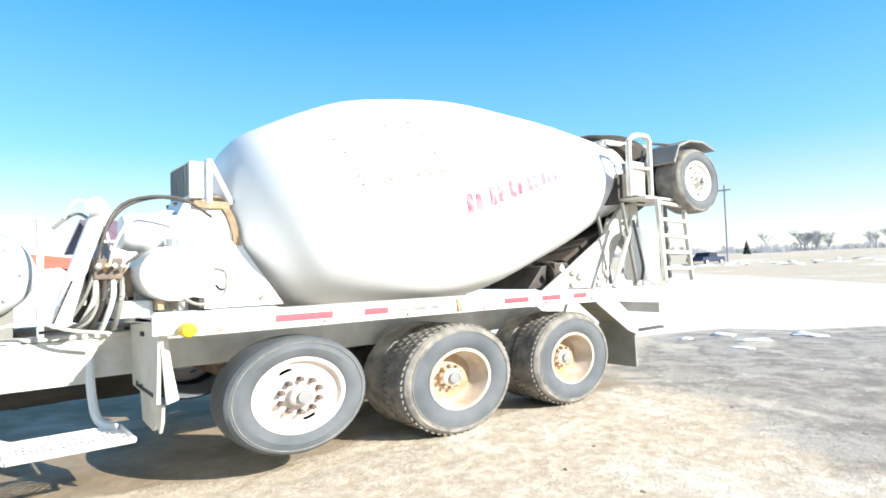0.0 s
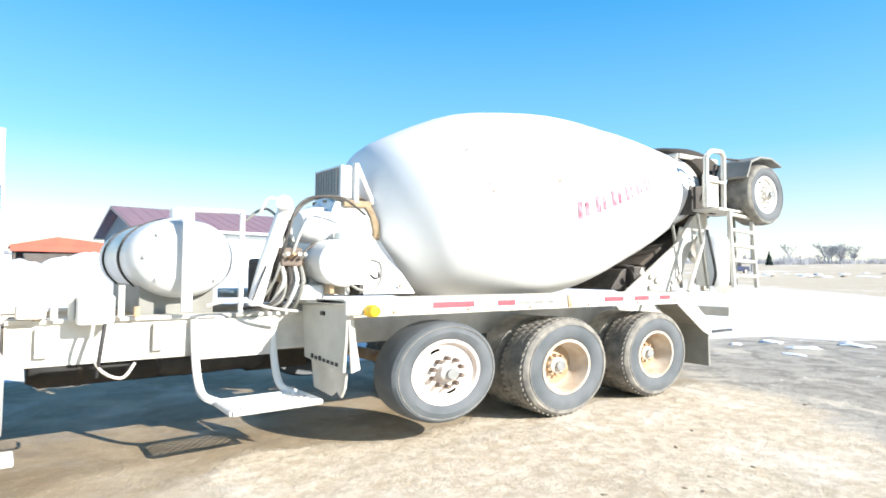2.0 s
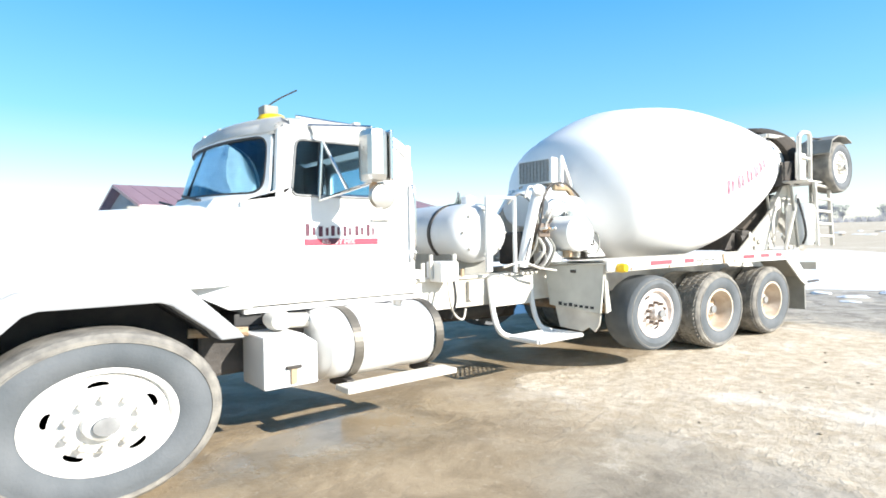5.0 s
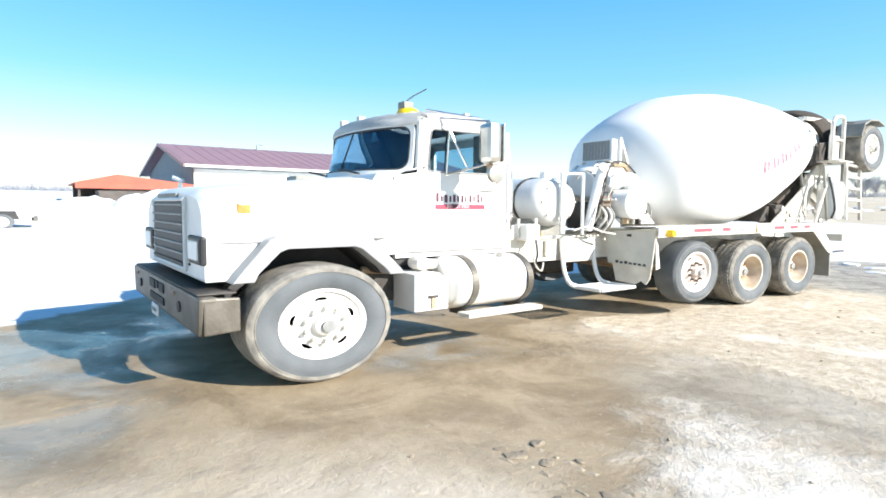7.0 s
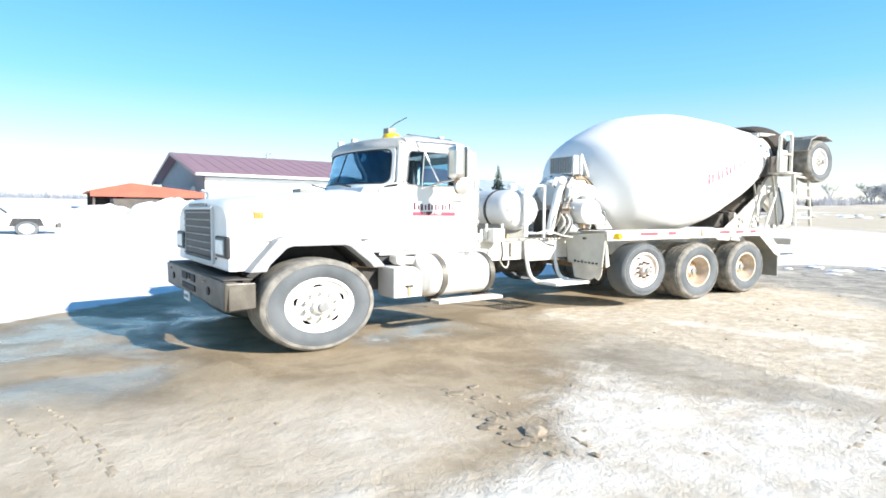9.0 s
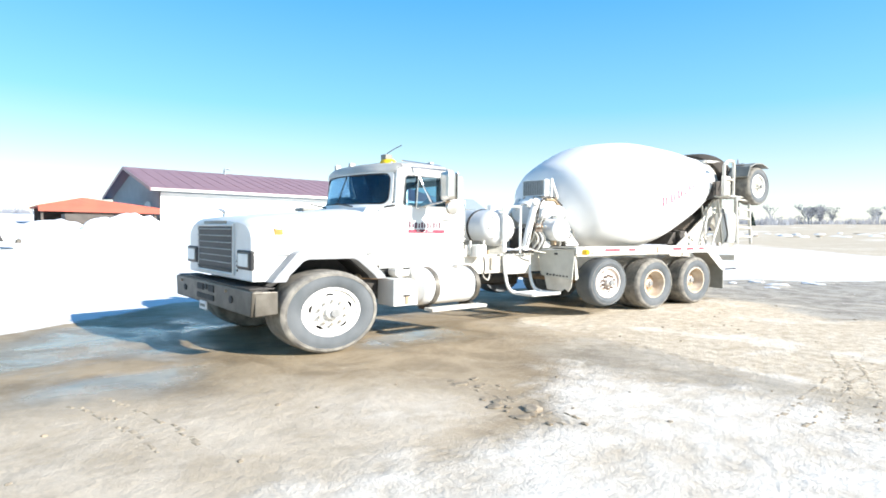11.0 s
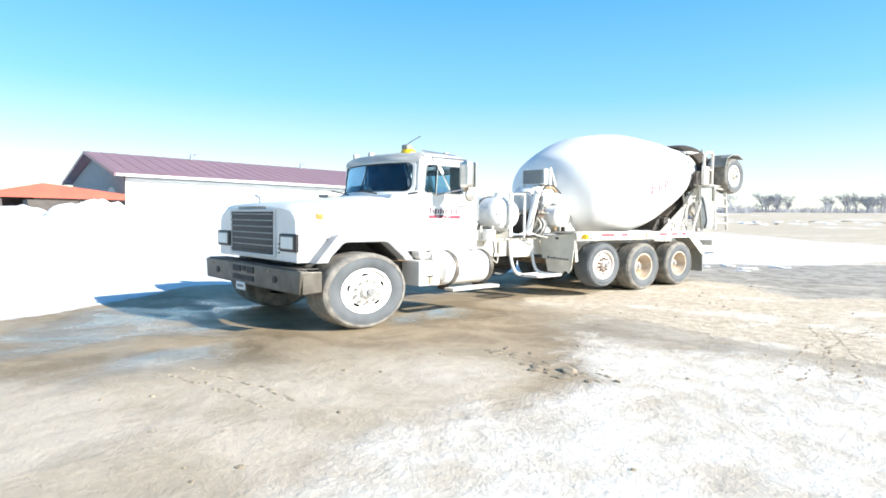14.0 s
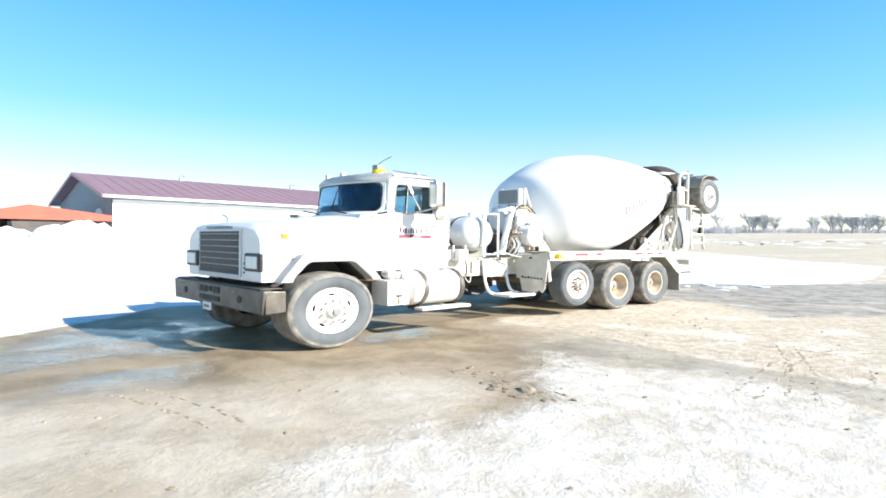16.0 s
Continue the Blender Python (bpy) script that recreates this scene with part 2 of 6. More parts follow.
def node(kind, **inputs):
    n = N.new(kind)
    for key, value in inputs.items():
        n.inputs[key.replace("_", " ")].default_value = value
    return n


def mathn(op, a, b=None, clamp=False):
    n = N.new("ShaderNodeMath")
    n.operation, n.use_clamp = op, clamp
    for i, v in enumerate((a, b)):
        if v is None:
            continue
        if isinstance(v, (int, float)):
            n.inputs[i].default_value = v
        else:
            L.new(v, n.inputs[i])
    return n.outputs[0]


def noise_at(scale, detail=6.0, rough=0.55, dist=0.0):
    n = node("ShaderNodeTexNoise", Scale=scale, Detail=detail, Roughness=rough, Distortion=dist)
    L.new(co.outputs["Object"], n.inputs["Vector"])
    return n.outputs["Fac"]


def smooth(value, lo, hi):
    n = N.new("ShaderNodeMapRange")
    n.interpolation_type = "SMOOTHSTEP"
    n.inputs["From Min"].default_value, n.inputs["From Max"].default_value = lo, hi
    L.new(value, n.inputs["Value"])
    return n.outputs["Result"]


def blend(fac, a, b):
    n = N.new("ShaderNodeMix")
    n.data_type = "RGBA"
    L.new(fac, n.inputs["Factor"])
    for key, v in (("A", a), ("B", b)):
        if isinstance(v, tuple):
            n.inputs[key].default_value = (*v, 1)
        else:
            L.new(v, n.inputs[key])
    return n.outputs["Result"]


co = N.new("ShaderNodeTexCoord")
sep = N.new("ShaderNodeSeparateXYZ")
L.new(co.outputs["Object"], sep.inputs[0])
X, Y = sep.outputs["X"], sep.outputs["Y"]

# outlines of the yard's surfaces, in plan
AREAS = {
    "sand": [(-3.15, -0.85), (-2.6, -0.58), (-1.5, -0.82), (-0.5, -0.7), (1.0, -0.92), (2.4, -1.0), (3.0, -1.2), (2.75, -2.0), (1.7, -2.95), (1.1, -3.65), (2.6, -9.0), (-3.4, -9.0), (-3.6, -4.9), (-3.45, -3.9), (-3.12, -3.1), (-3.1, -2.4), (-3.0, -1.6)],
    "pale": [(-4.2, -9.0), (-4.2, -5.0), (-4.15, -4.6), (-4.4, -4.15), (-4.5, -3.4), (-5.15, -3.1), (-5.6, -3.7), (-6.2, -4.05), (-6.8, -4.1), (-7.4, -3.9), (-8.4, -4.2), (-9.6, -4.6), (-12.0, -5.0), (-14.0, -9.0)],
    "lane": [(-3.2, -2.0), (-4.4, -2.3), (-4.75, -3.1), (-4.5, -4.2), (-4.25, -4.7), (-4.3, -7.0), (-3.5, -7.0), (-3.55, -4.9), (-3.35, -3.7)],
    "rear": [(3.0, -0.9), (3.5, -0.4), (7.4, 1.3), (9.4, 0.8), (9.6, -0.3), (11.4, -1.5), (15.0, -4.5), (6.0, -6.5), (1.1, -3.65), (1.8, -2.9), (2.75, -2.0)],
    "pool": [(-11.5, 1.9), (-8.95, 1.75), (-8.5, 2.35), (-7.9, 2.7), (-6.6, 2.6), (-6.3, 1.6), (-7.2, 0.5), (-7.35, -0.5), (-7.7, -1.7), (-8.4, -1.7), (-8.95, -1.3), (-11.5, -1.5)],
    "film": [(-6.0, -0.9), (-5.4, -0.45), (-4.6, -0.35), (-4.0, -0.75), (-4.3, -1.35), (-5.2, -1.2)],
    "snow": [(-60.0, 1.6), (-11.0, 2.0), (-9.0, 2.25), (-8.4, 2.75), (-7.8, 3.2), (-6.5, 4.4), (-3.0, 3.4), (3.0, 2.3), (7.4, 1.35), (9.4, 0.85), (9.7, -0.3), (11.5, -1.5), (15.0, -2.6), (22.0, -2.0), (30.0, 6.0), (60.0, 40.0), (300.0, 220.0), (300.0, 400.0), (-300.0, 400.0), (-300.0, 1.6)],
    "blot": [(-7.3, -2.9), (-6.8, -2.85), (-6.45, -3.3), (-6.7, -3.75), (-7.15, -3.6), (-7.4, -3.2)],
    "worn": [(-12.0, -1.2), (-9.0, -1.5), (-8.3, -1.9), (-7.6, -2.0), (-6.7, -2.3), (-6.2, -2.9), (-6.2, -3.5), (-6.8, -4.2), (-9.0, -4.8), (-12.0, -5.4)],
}


def inside(px, py, poly):
    """Distance to the outline, positive inside."""
    best = np.full(px.shape, 1e9)
    odd = np.zeros(px.shape, bool)
    for (ax, ay), (bx, by) in zip(poly, poly[1:] + poly[:1]):
        dx, dy = bx - ax, by - ay
        t = np.clip(((px - ax) * dx + (py - ay) * dy) / (dx * dx + dy * dy), 0, 1)
        best = np.minimum(best, np.hypot(px - ax - t * dx, py - ay - t * dy))
        if dy:
            odd ^= ((ay > py) != (by > py)) & (px < dx * (py - ay) / dy + ax)
    return np.where(odd, best, -best)


ragged = mathn("ADD", mathn("MULTIPLY", mathn("SUBTRACT", noise_at(0.9, 9.0, 0.66, 0.5), 0.5), 1.3), mathn("MULTIPLY", mathn("SUBTRACT", noise_at(4.5, 6.0, 0.7), 0.5), 0.5))


def area(name, soft=0.12, rag=1.0):
    n = N.new("ShaderNodeAttribute")
    n.attribute_name = name
    return smooth(mathn("ADD", n.outputs["Fac"], mathn("MULTIPLY", ragged, rag)), -soft, soft)


def grain(scale, lo, hi, detail=8.0, rough=0.68, dist=0.0):
    return smooth(noise_at(scale, detail, rough, dist), lo, hi)


fine = noise_at(7.0, 10.0, 0.7)
big = noise_at(0.22, 6.0, 0.6, 0.3)
# wet brown earth: the ground that the rest lies on
wet_col = blend(grain(1.3, 0.40, 0.62, dist=0.6), (0.245, 0.182, 0.108), (0.375, 0.288, 0.182))
wet_col = blend(mathn("MULTIPLY", grain(0.5, 0.52, 0.68, dist=0.8), 0.5), wet_col, (0.43, 0.355, 0.255))
wet_col = blend(mathn("MULTIPLY", grain(16.0, 0.58, 0.68), 0.5), wet_col, (0.50, 0.43, 0.33))
dry = blend(smooth(fine, 0.36, 0.66), (0.50, 0.405, 0.285), (0.70, 0.61, 0.475))
dry = blend(mathn("MULTIPLY", grain(1.1, 0.52, 0.66, dist=0.7), 0.55), dry, (0.43, 0.345, 0.235))
dry = blend(mathn("MULTIPLY", grain(0.7, 0.50, 0.62, dist=0.4), 0.6), dry, (0.80, 0.74, 0.64))
dry = blend(mathn("MULTIPLY", grain(3.2, 0.60, 0.68, 10.0, 0.75, 0.8), 0.6), dry, (0.34, 0.27, 0.18))
grey = blend(grain(1.7, 0.38, 0.62, dist=0.9), (0.24, 0.20, 0.145), (0.385, 0.325, 0.24))
grey = blend(mathn("MULTIPLY", grain(1.1, 0.56, 0.64, dist=0.5), 0.55), grey, (0.62, 0.56, 0.46))
icy = blend(grain(2.0, 0.36, 0.6, dist=0.6), (0.25, 0.225, 0.19), (0.43, 0.39, 0.33))
icy = blend(mathn("MULTIPLY", grain(0.9, 0.55, 0.64, dist=0.8), 0.6), icy, (0.66, 0.58, 0.46))
icy = blend(mathn("MULTIPLY", grain(2.2, 0.63, 0.68, dist=1.0), 0.85), icy, (0.80, 0.79, 0.77))
crust = blend(grain(2.4, 0.36, 0.6), (0.64, 0.565, 0.46), (0.80, 0.745, 0.655))
crust = blend(mathn("MULTIPLY", grain(0.9, 0.60, 0.68, dist=0.6), 0.5), crust, (0.48, 0.40, 0.30))
snow_col = blend(grain(0.35, 0.38, 0.6), (0.80, 0.80, 0.81), (0.88, 0.88, 0.89))

sand_m, pale_m, lane_m, rear_m, pool_m, film_m, snow_m, blot_m, worn_m = [area(a, b, c) for a, b, c in (("sand", 0.10, 0.7), ("pale", 0.4, 1.5), ("lane", 0.25, 0.8), ("rear", 0.25, 1.1), ("pool", 0.45, 0.8), ("film", 0.30, 0.8), ("snow", 0.10, 0.6), ("blot", 0.4, 0.9), ("worn", 0.6, 1.2))]
out_m = area("yard", 1.5, 2.0)
ground_col = blend(lane_m, wet_col, grey)
ground_col = blend(out_m, dry, ground_col)
ground_col = blend(sand_m, ground_col, dry)
ground_col = blend(mathn("MULTIPLY", worn_m, mathn("ADD", 0.45, mathn("MULTIPLY", grain(0.8, 0.40, 0.62, dist=0.7), 0.45))), ground_col, (0.62, 0.53, 0.41))
ground_col = blend(mathn("MULTIPLY", blot_m, mathn("MULTIPLY", grain(3.0, 0.35, 0.6), 0.5)), ground_col, crust)
ground_col = blend(mathn("MULTIPLY", pale_m, mathn("ADD", 0.72, mathn("MULTIPLY", grain(1.6, 0.35, 0.6, dist=0.5), 0.24))), ground_col, crust)
ground_col = blend(rear_m, ground_col, icy)
# far field: tan stubble streaks between drifts
field = smooth(mathn("SUBTRACT", X, mathn("MULTIPLY", Y, 0.4)), 14.0, 40.0)
field_col = blend(smooth(noise_at(0.10, 7.0, 0.72), 0.52, 0.66), (0.54, 0.455, 0.335), (0.82, 0.79, 0.74))
ground_col = blend(mathn("MULTIPLY", snow_m, mathn("SUBTRACT", 1.0, mathn("MULTIPLY", field, 0.75))), ground_col, snow_col)
ground_col = blend(mathn("MULTIPLY", field, 0.75), ground_col, field_col)
bare = mathn("SUBTRACT", 1.0, mathn("MAXIMUM", mathn("MAXIMUM", sand_m, pale_m), mathn("MAXIMUM", snow_m, field)))
wet = mathn("MULTIPLY", mathn("MULTIPLY", bare, out_m), mathn("SUBTRACT", 1.0, mathn("MULTIPLY", worn_m, 0.4)))
water = mathn("MULTIPLY", mathn("MAXIMUM", mathn("MULTIPLY", pool_m, grain(0.55, 0.40, 0.60, 6.0, 0.55, 0.8)), film_m), mathn("SUBTRACT", 1.0, snow_m))
bs = N["Principled BSDF"]
L.new(ground_col, bs.inputs["Base Color"])
rg = mathn("SUBTRACT", 0.94, mathn("ADD", mathn("MULTIPLY", wet, mathn("ADD", 0.22, mathn("MULTIPLY", grain(1.0, 0.45, 0.6, dist=0.5), 0.22))), mathn("MULTIPLY", water, 0.42)))
L.new(mathn("MAXIMUM", rg, 0.09), bs.inputs["Roughness"])
bp = node("ShaderNodeBump", Strength=0.65, Distance=0.06)
hgt = mathn("ADD", mathn("ADD", mathn("MULTIPLY", fine, 0.55), mathn("MULTIPLY", noise_at(22.0, 8.0, 0.7), 0.18)), noise_at(2.4, 9.0, 0.65))
calm = mathn("MULTIPLY", mathn("SUBTRACT", 1.0, mathn("MULTIPLY", water, 0.95)), mathn("SUBTRACT", 1.0, mathn("MULTIPLY", wet, 0.55)))
L.new(mathn("MULTIPLY", hgt, calm), bp.inputs["Height"])
L.new(bp.outputs["Normal"], bs.inputs["Normal"])


def spread(lo, hi, step, reach):
    """Even steps in the yard, ever wider ones out to the horizon."""
    mid = list(np.arange(lo, hi, step))
    low, high, w = [], [], step
    while len(high) == 0 or high[-1] < reach:
        w *= 1.19
        high.append((high[-1] if high else mid[-1]) + w)
        low.append((low[-1] if low else mid[0]) - w)
    return np.array(low[::-1] + mid + high)


gx, gy = spread(-13.0, 13.0, 0.17, 4500.0), spread(-9.0, 8.0, 0.17, 4500.0)
PX, PY = [a.ravel() for a in np.meshgrid(gx, gy, indexing="ij")]
far = np.hypot(PX + 3, PY)
rise = np.maximum(0.0, far - 12)
PZ = np.where(far < 400, 0.023 * rise * np.minimum(1.0, rise / 12), 0.023 * 388 + (far - 400) * 0.0182)
for q in np.nonzero((far > 9) & (far < 400))[0]:
    PZ[q] += 0.10 * min(1, (far[q] - 9) / 20) * noise.noise(Vector((PX[q] * 0.15, PY[q] * 0.15, 0)))
nx, ny = len(gx), len(gy)
first = (np.arange(nx - 1)[:, None] * ny + np.arange(ny - 1)[None, :]).ravel()
quads = np.stack([first, first + ny, first + ny + 1, first + 1], axis=1)
me = bpy.data.meshes.new("ground")
me.from_pydata(np.stack([PX, PY, PZ], axis=1).tolist(), [], quads.tolist())
me.polygons.foreach_set("use_smooth", [True] * len(me.polygons))
AREAS["yard"] = [(-11.5, 4.0), (3.2, 4.0), (3.4, -0.6), (2.6, -1.4), (-3.2, -1.2), (-3.6, -7.5), (-11.5, -5.5)]
for key, outline in AREAS.items():
    me.attributes.new(key, "FLOAT", "POINT").data.foreach_set("value", np.clip(inside(PX, PY, outline), -6, 6).astype(np.float32))
me.materials.append(ground_mat)
ground = new("ground", me)
tagged(ground, "thawing tan mud yard with wet patches and old snow", "ground", kind="structure")

# ---- the mixer truck ----
truck = new("mixer_truck")
tagged(truck, "white concrete mixer truck with a dusty drum, parked on thawing mud", "truck")


def wheel(x, y, z, r, w, rim_r, dish, rim_m, label, parent=truck, dirs=-1, tread=True, nuts=10, lug_r=0.145, hub_r=0.09, holes=5, nut_m=None, hub_m=None, crown_m=None):
    """A wheel whose outer face lies at y, facing dirs (-1: towards -y). dish: how far its disc lies inside the face."""
    f = dirs
    bm = revolve([(rim_r, -f * 0.012), (rim_r + 0.015, f * 0.004), (rim_r - 0.018, f * 0.006), (rim_r - 0.03, -f * 0.03), (rim_r - 0.045, -f * dish * 0.7),
                  (rim_r - 0.09, -f * dish), (lug_r + 0.045, -f * (dish - 0.012)), (lug_r + 0.03, -f * (dish - 0.03)), (hub_r + 0.01, -f * (dish - 0.035)), (0, -f * (dish - 0.035))], 40, about_y(x, y, z))
    wh = part("wheel", bm, rim_m, parent, label, smooth=True)
    t0 = -f * w
    prof = [(rim_r + 0.0, -f * 0.015), (rim_r + 0.03, f * 0.012), (rim_r + (r - rim_r) * 0.45, f * 0.03), (rim_r + (r - rim_r) * 0.55, f * 0.024), (r * 0.93, f * 0.016),
            (r * 0.972, -f * 0.008), (r * 0.992, -f * 0.04), (r, -f * w * 0.3), (r, -f * w * 0.7), (r * 0.985, t0 + f * 0.03), (r * 0.93, t0 - f * 0.01), (rim_r, t0)]
    part("tyre", revolve(prof[:6] + [(r * 0.97, -f * 0.03), (rim_r + 0.1, -f * 0.06)], 56, about_y(x, y, z)), rubber, wh, smooth=True)
    part("tyre_shoulder", revolve([(r * 0.875, f * 0.019), (r * 0.90, f * 0.0215), (r * 0.932, f * 0.0185), (r * 0.974, -f * 0.006), (r * 0.96, -f * 0.02)], 56, about_y(x, y, z)), crown_m or tread_mat, wh, "worn tyre shoulder" if crown_m else "dusty tan tyre shoulder", smooth=True)
    part("sidewall_ridge", revolve([(rim_r + (r - rim_r) * k, f * o) for k, o in ((0.70, 0.014), (0.71, 0.026), (0.74, 0.026), (0.75, 0.012))], 56, about_y(x, y, z)), tread_mat, wh, "worn sidewall ridge", smooth=True)
    part("tyre_crown", revolve([prof[5]] + prof[6:], 56, about_y(x, y, z)), crown_m or tread_mat, wh, "worn tread" if crown_m else "dusty tan tread", smooth=True)
    if tread:
        bm = bmesh.new()
        for k in range(54):
            a = 2 * math.pi * k / 54
            for j, (c, wd) in enumerate(((0.14, 0.16), (0.38, 0.16), (0.62, 0.16), (0.86, 0.16))):
                aa = a + (0.058 if j % 2 else 0)
                vs = []
                for rr in (r * 0.985, r * 1.012):
                    for da, dy in ((-0.036, -wd / 2), (0.036, -wd / 2 + 0.03), (0.036, wd / 2), (-0.036, wd / 2 - 0.03)):
                        vs.append(bm.verts.new((x + rr * math.cos(aa + da), y - f * (c + dy) * w, z + K * rr * math.sin(aa + da))))
                for q in ((0, 1, 2, 3), (7, 6, 5, 4), (0, 4, 5, 1), (1, 5, 6, 2), (2, 6, 7, 3), (3, 7, 4, 0)):
                    bm.faces.new([vs[i] for i in q])
        tagged(part("tread", bm, tread_mat, wh, "dusty tread blocks"), kind="stuff")
    yd = y - f * dish
    # deep discs take the darker rust, which paints in the dish's shade
    if dish > 0.1:
        part("wheel_disc", revolve([(rim_r - 0.05, -f * (dish - 0.02)), (lug_r + 0.06, -f * (dish - 0.028)), (0, -f * (dish - 0.028))], 40, about_y(x, y, z)), rust, wh, "rusty wheel disc, darker for the shade in its dish", smooth=True)
    bm = revolve([(hub_r + 0.01, 0), (hub_r, f * 0.07), (hub_r * 0.8, f * 0.085), (hub_r * 0.55, f * 0.085), (hub_r * 0.5, f * 0.1), (0, f * 0.1)], 20, about_y(x, yd + f * 0.02, z))
    part("hub", bm, hub_m or nut_m or rim_rust, wh, "greasy hub cap", smooth=True)
    part("hub_cap", revolve([(hub_r * 0.62, f * 0.098), (hub_r * 0.6, f * 0.112), (0, f * 0.114)], 18, about_y(x, yd + f * 0.02, z)), grille_bar, wh, "grey hub cap", smooth=True)
    for k in range(nuts):
        a = 2 * math.pi * (k + 0.5) / nuts
        bm = revolve([(0.024, 0), (0.022, f * 0.05), (0.012, f * 0.055), (0, f * 0.055)], 6, about_y(x + lug_r * math.cos(a), yd + f * 0.03, z + K * lug_r * math.sin(a)))
        part("wheel_nut", bm, nut_m or rust, wh)
    for k in range(holes):
        a = 2 * math.pi * (k + (0.62 if holes == 2 else 0.3)) / holes
        hx, hz = (rim_r - 0.10) * math.cos(a), K * (rim_r - 0.10) * math.sin(a)
        bm = bmesh.new()
        vs = []
        for q in range(12):
            t = 2 * math.pi * q / 12
            u, v = 0.05 * math.cos(t), 0.026 * math.sin(t)
            vs.append(bm.verts.new((x + hx + u * -math.sin(a) + v * math.cos(a), yd + f * 0.004, z + hz + K * (u * math.cos(a) + v * math.sin(a)))))
        bm.faces.new(vs)
        bmesh.ops.solidify(bm, geom=bm.faces[:], thickness=0.006)
        part("hand_hole", bm, black, wh)
    return wh


# front axle, wide single tyres
for sy, f in ((-1.12, -1), (2 * YC + 1.12, 1)):
    wheel(-6.36, sy, 0.455, 0.605, 0.42, 0.345, 0.02, rim_white, "white steer wheel with a wide dusty tyre", dirs=f, tread=False, lug_r=0.165, hub_r=0.10, nut_m=dirty_white, hub_m=rim_white)
# lifted single axle
for sy, f in ((-1.20, -1), (2 * YC + 1.20, 1)):
    wheel(-1.36, sy, 0.55, 0.525, 0.27, 0.325, 0.05, rim_dust, "lifted pusher wheel, dusty tan rim with rust stains", dirs=f, tread=False, nut_m=nut_brown, holes=2, hub_m=rim_dust, crown_m=rubber)
# tandem drive axles, paired tyres
for xc in (0.09, 1.58):
    for sy, f in ((-1.18, -1), (2 * YC + 1.18, 1)):
        wheel(xc, sy, 0.455, 0.60, 0.29, 0.325, 0.20, rim_rust, "deep dished drive wheel, rusty rim, muddy lugged tyre", dirs=f, nuts=10, lug_r=0.12, hub_r=0.10, holes=0, hub_m=dirty_white)
        inner = [(0.30, 0), (0.56, 0.0), (0.6, 0.03), (0.6, 0.25), (0.56, 0.28), (0.30, 0.28), (0.30, 0)]
        part("inner_tyre", revolve([(r, -f * a) for r, a in inner], 40, about_y(xc, sy - f * 0.33, 0.455)), tread_mat, truck, smooth=True)
    part("axle_housing", revolve([(0, -1.0), (0.09, -1.0), (0.09, -0.2), (0.24, -0.12), (0.24, 0.12), (0.09, 0.2), (0.09, 1.0), (0, 1.0)], 16, about_y(xc, YC, 0.455)), dark_steel, truck, smooth=True)
part("pusher_axle", revolve([(0, -1.1), (0.07, -1.1), (0.07, 1.1), (0, 1.1)], 14, about_y(-1.36, YC, 0.55)), rust, truck, smooth=True)
part("front_axle", revolve([(0, -1.0), (0.07, -1.0), (0.07, 1.0), (0, 1.0)], 14, about_y(-6.36, YC, 0.42)), dark_steel, truck, smooth=True)

# frame rails
for y in (YC - 0.58, YC + 0.5):
    part("frame_rail", prism([(-4.1, 0.72), (3.2, 0.72), (3.2, 1.0), (-4.1, 1.0)], y, y + 0.08, 0.008), dirty_white, truck)
    part("front_rail", prism([(-7.0, 0.66), (-4.1, 0.72), (-4.1, 0.98), (-7.0, 0.92)], y + 0.005, y + 0.075, 0.008), dark_steel, truck)
    part("frame_flange", box(-4.1, 3.2, y - 0.03, y + 0.11, 0.985, 1.012, 0.004), dirty_white, truck)
for x in (-5.9, -4.0, -2.9, -2.0, -0.6, 0.8, 2.2, 3.15):
    part("cross_member", box(x - 0.06, x + 0.06, YC - 0.5, YC + 0.5, 0.76, 0.96, 0.006), dark_steel, truck)

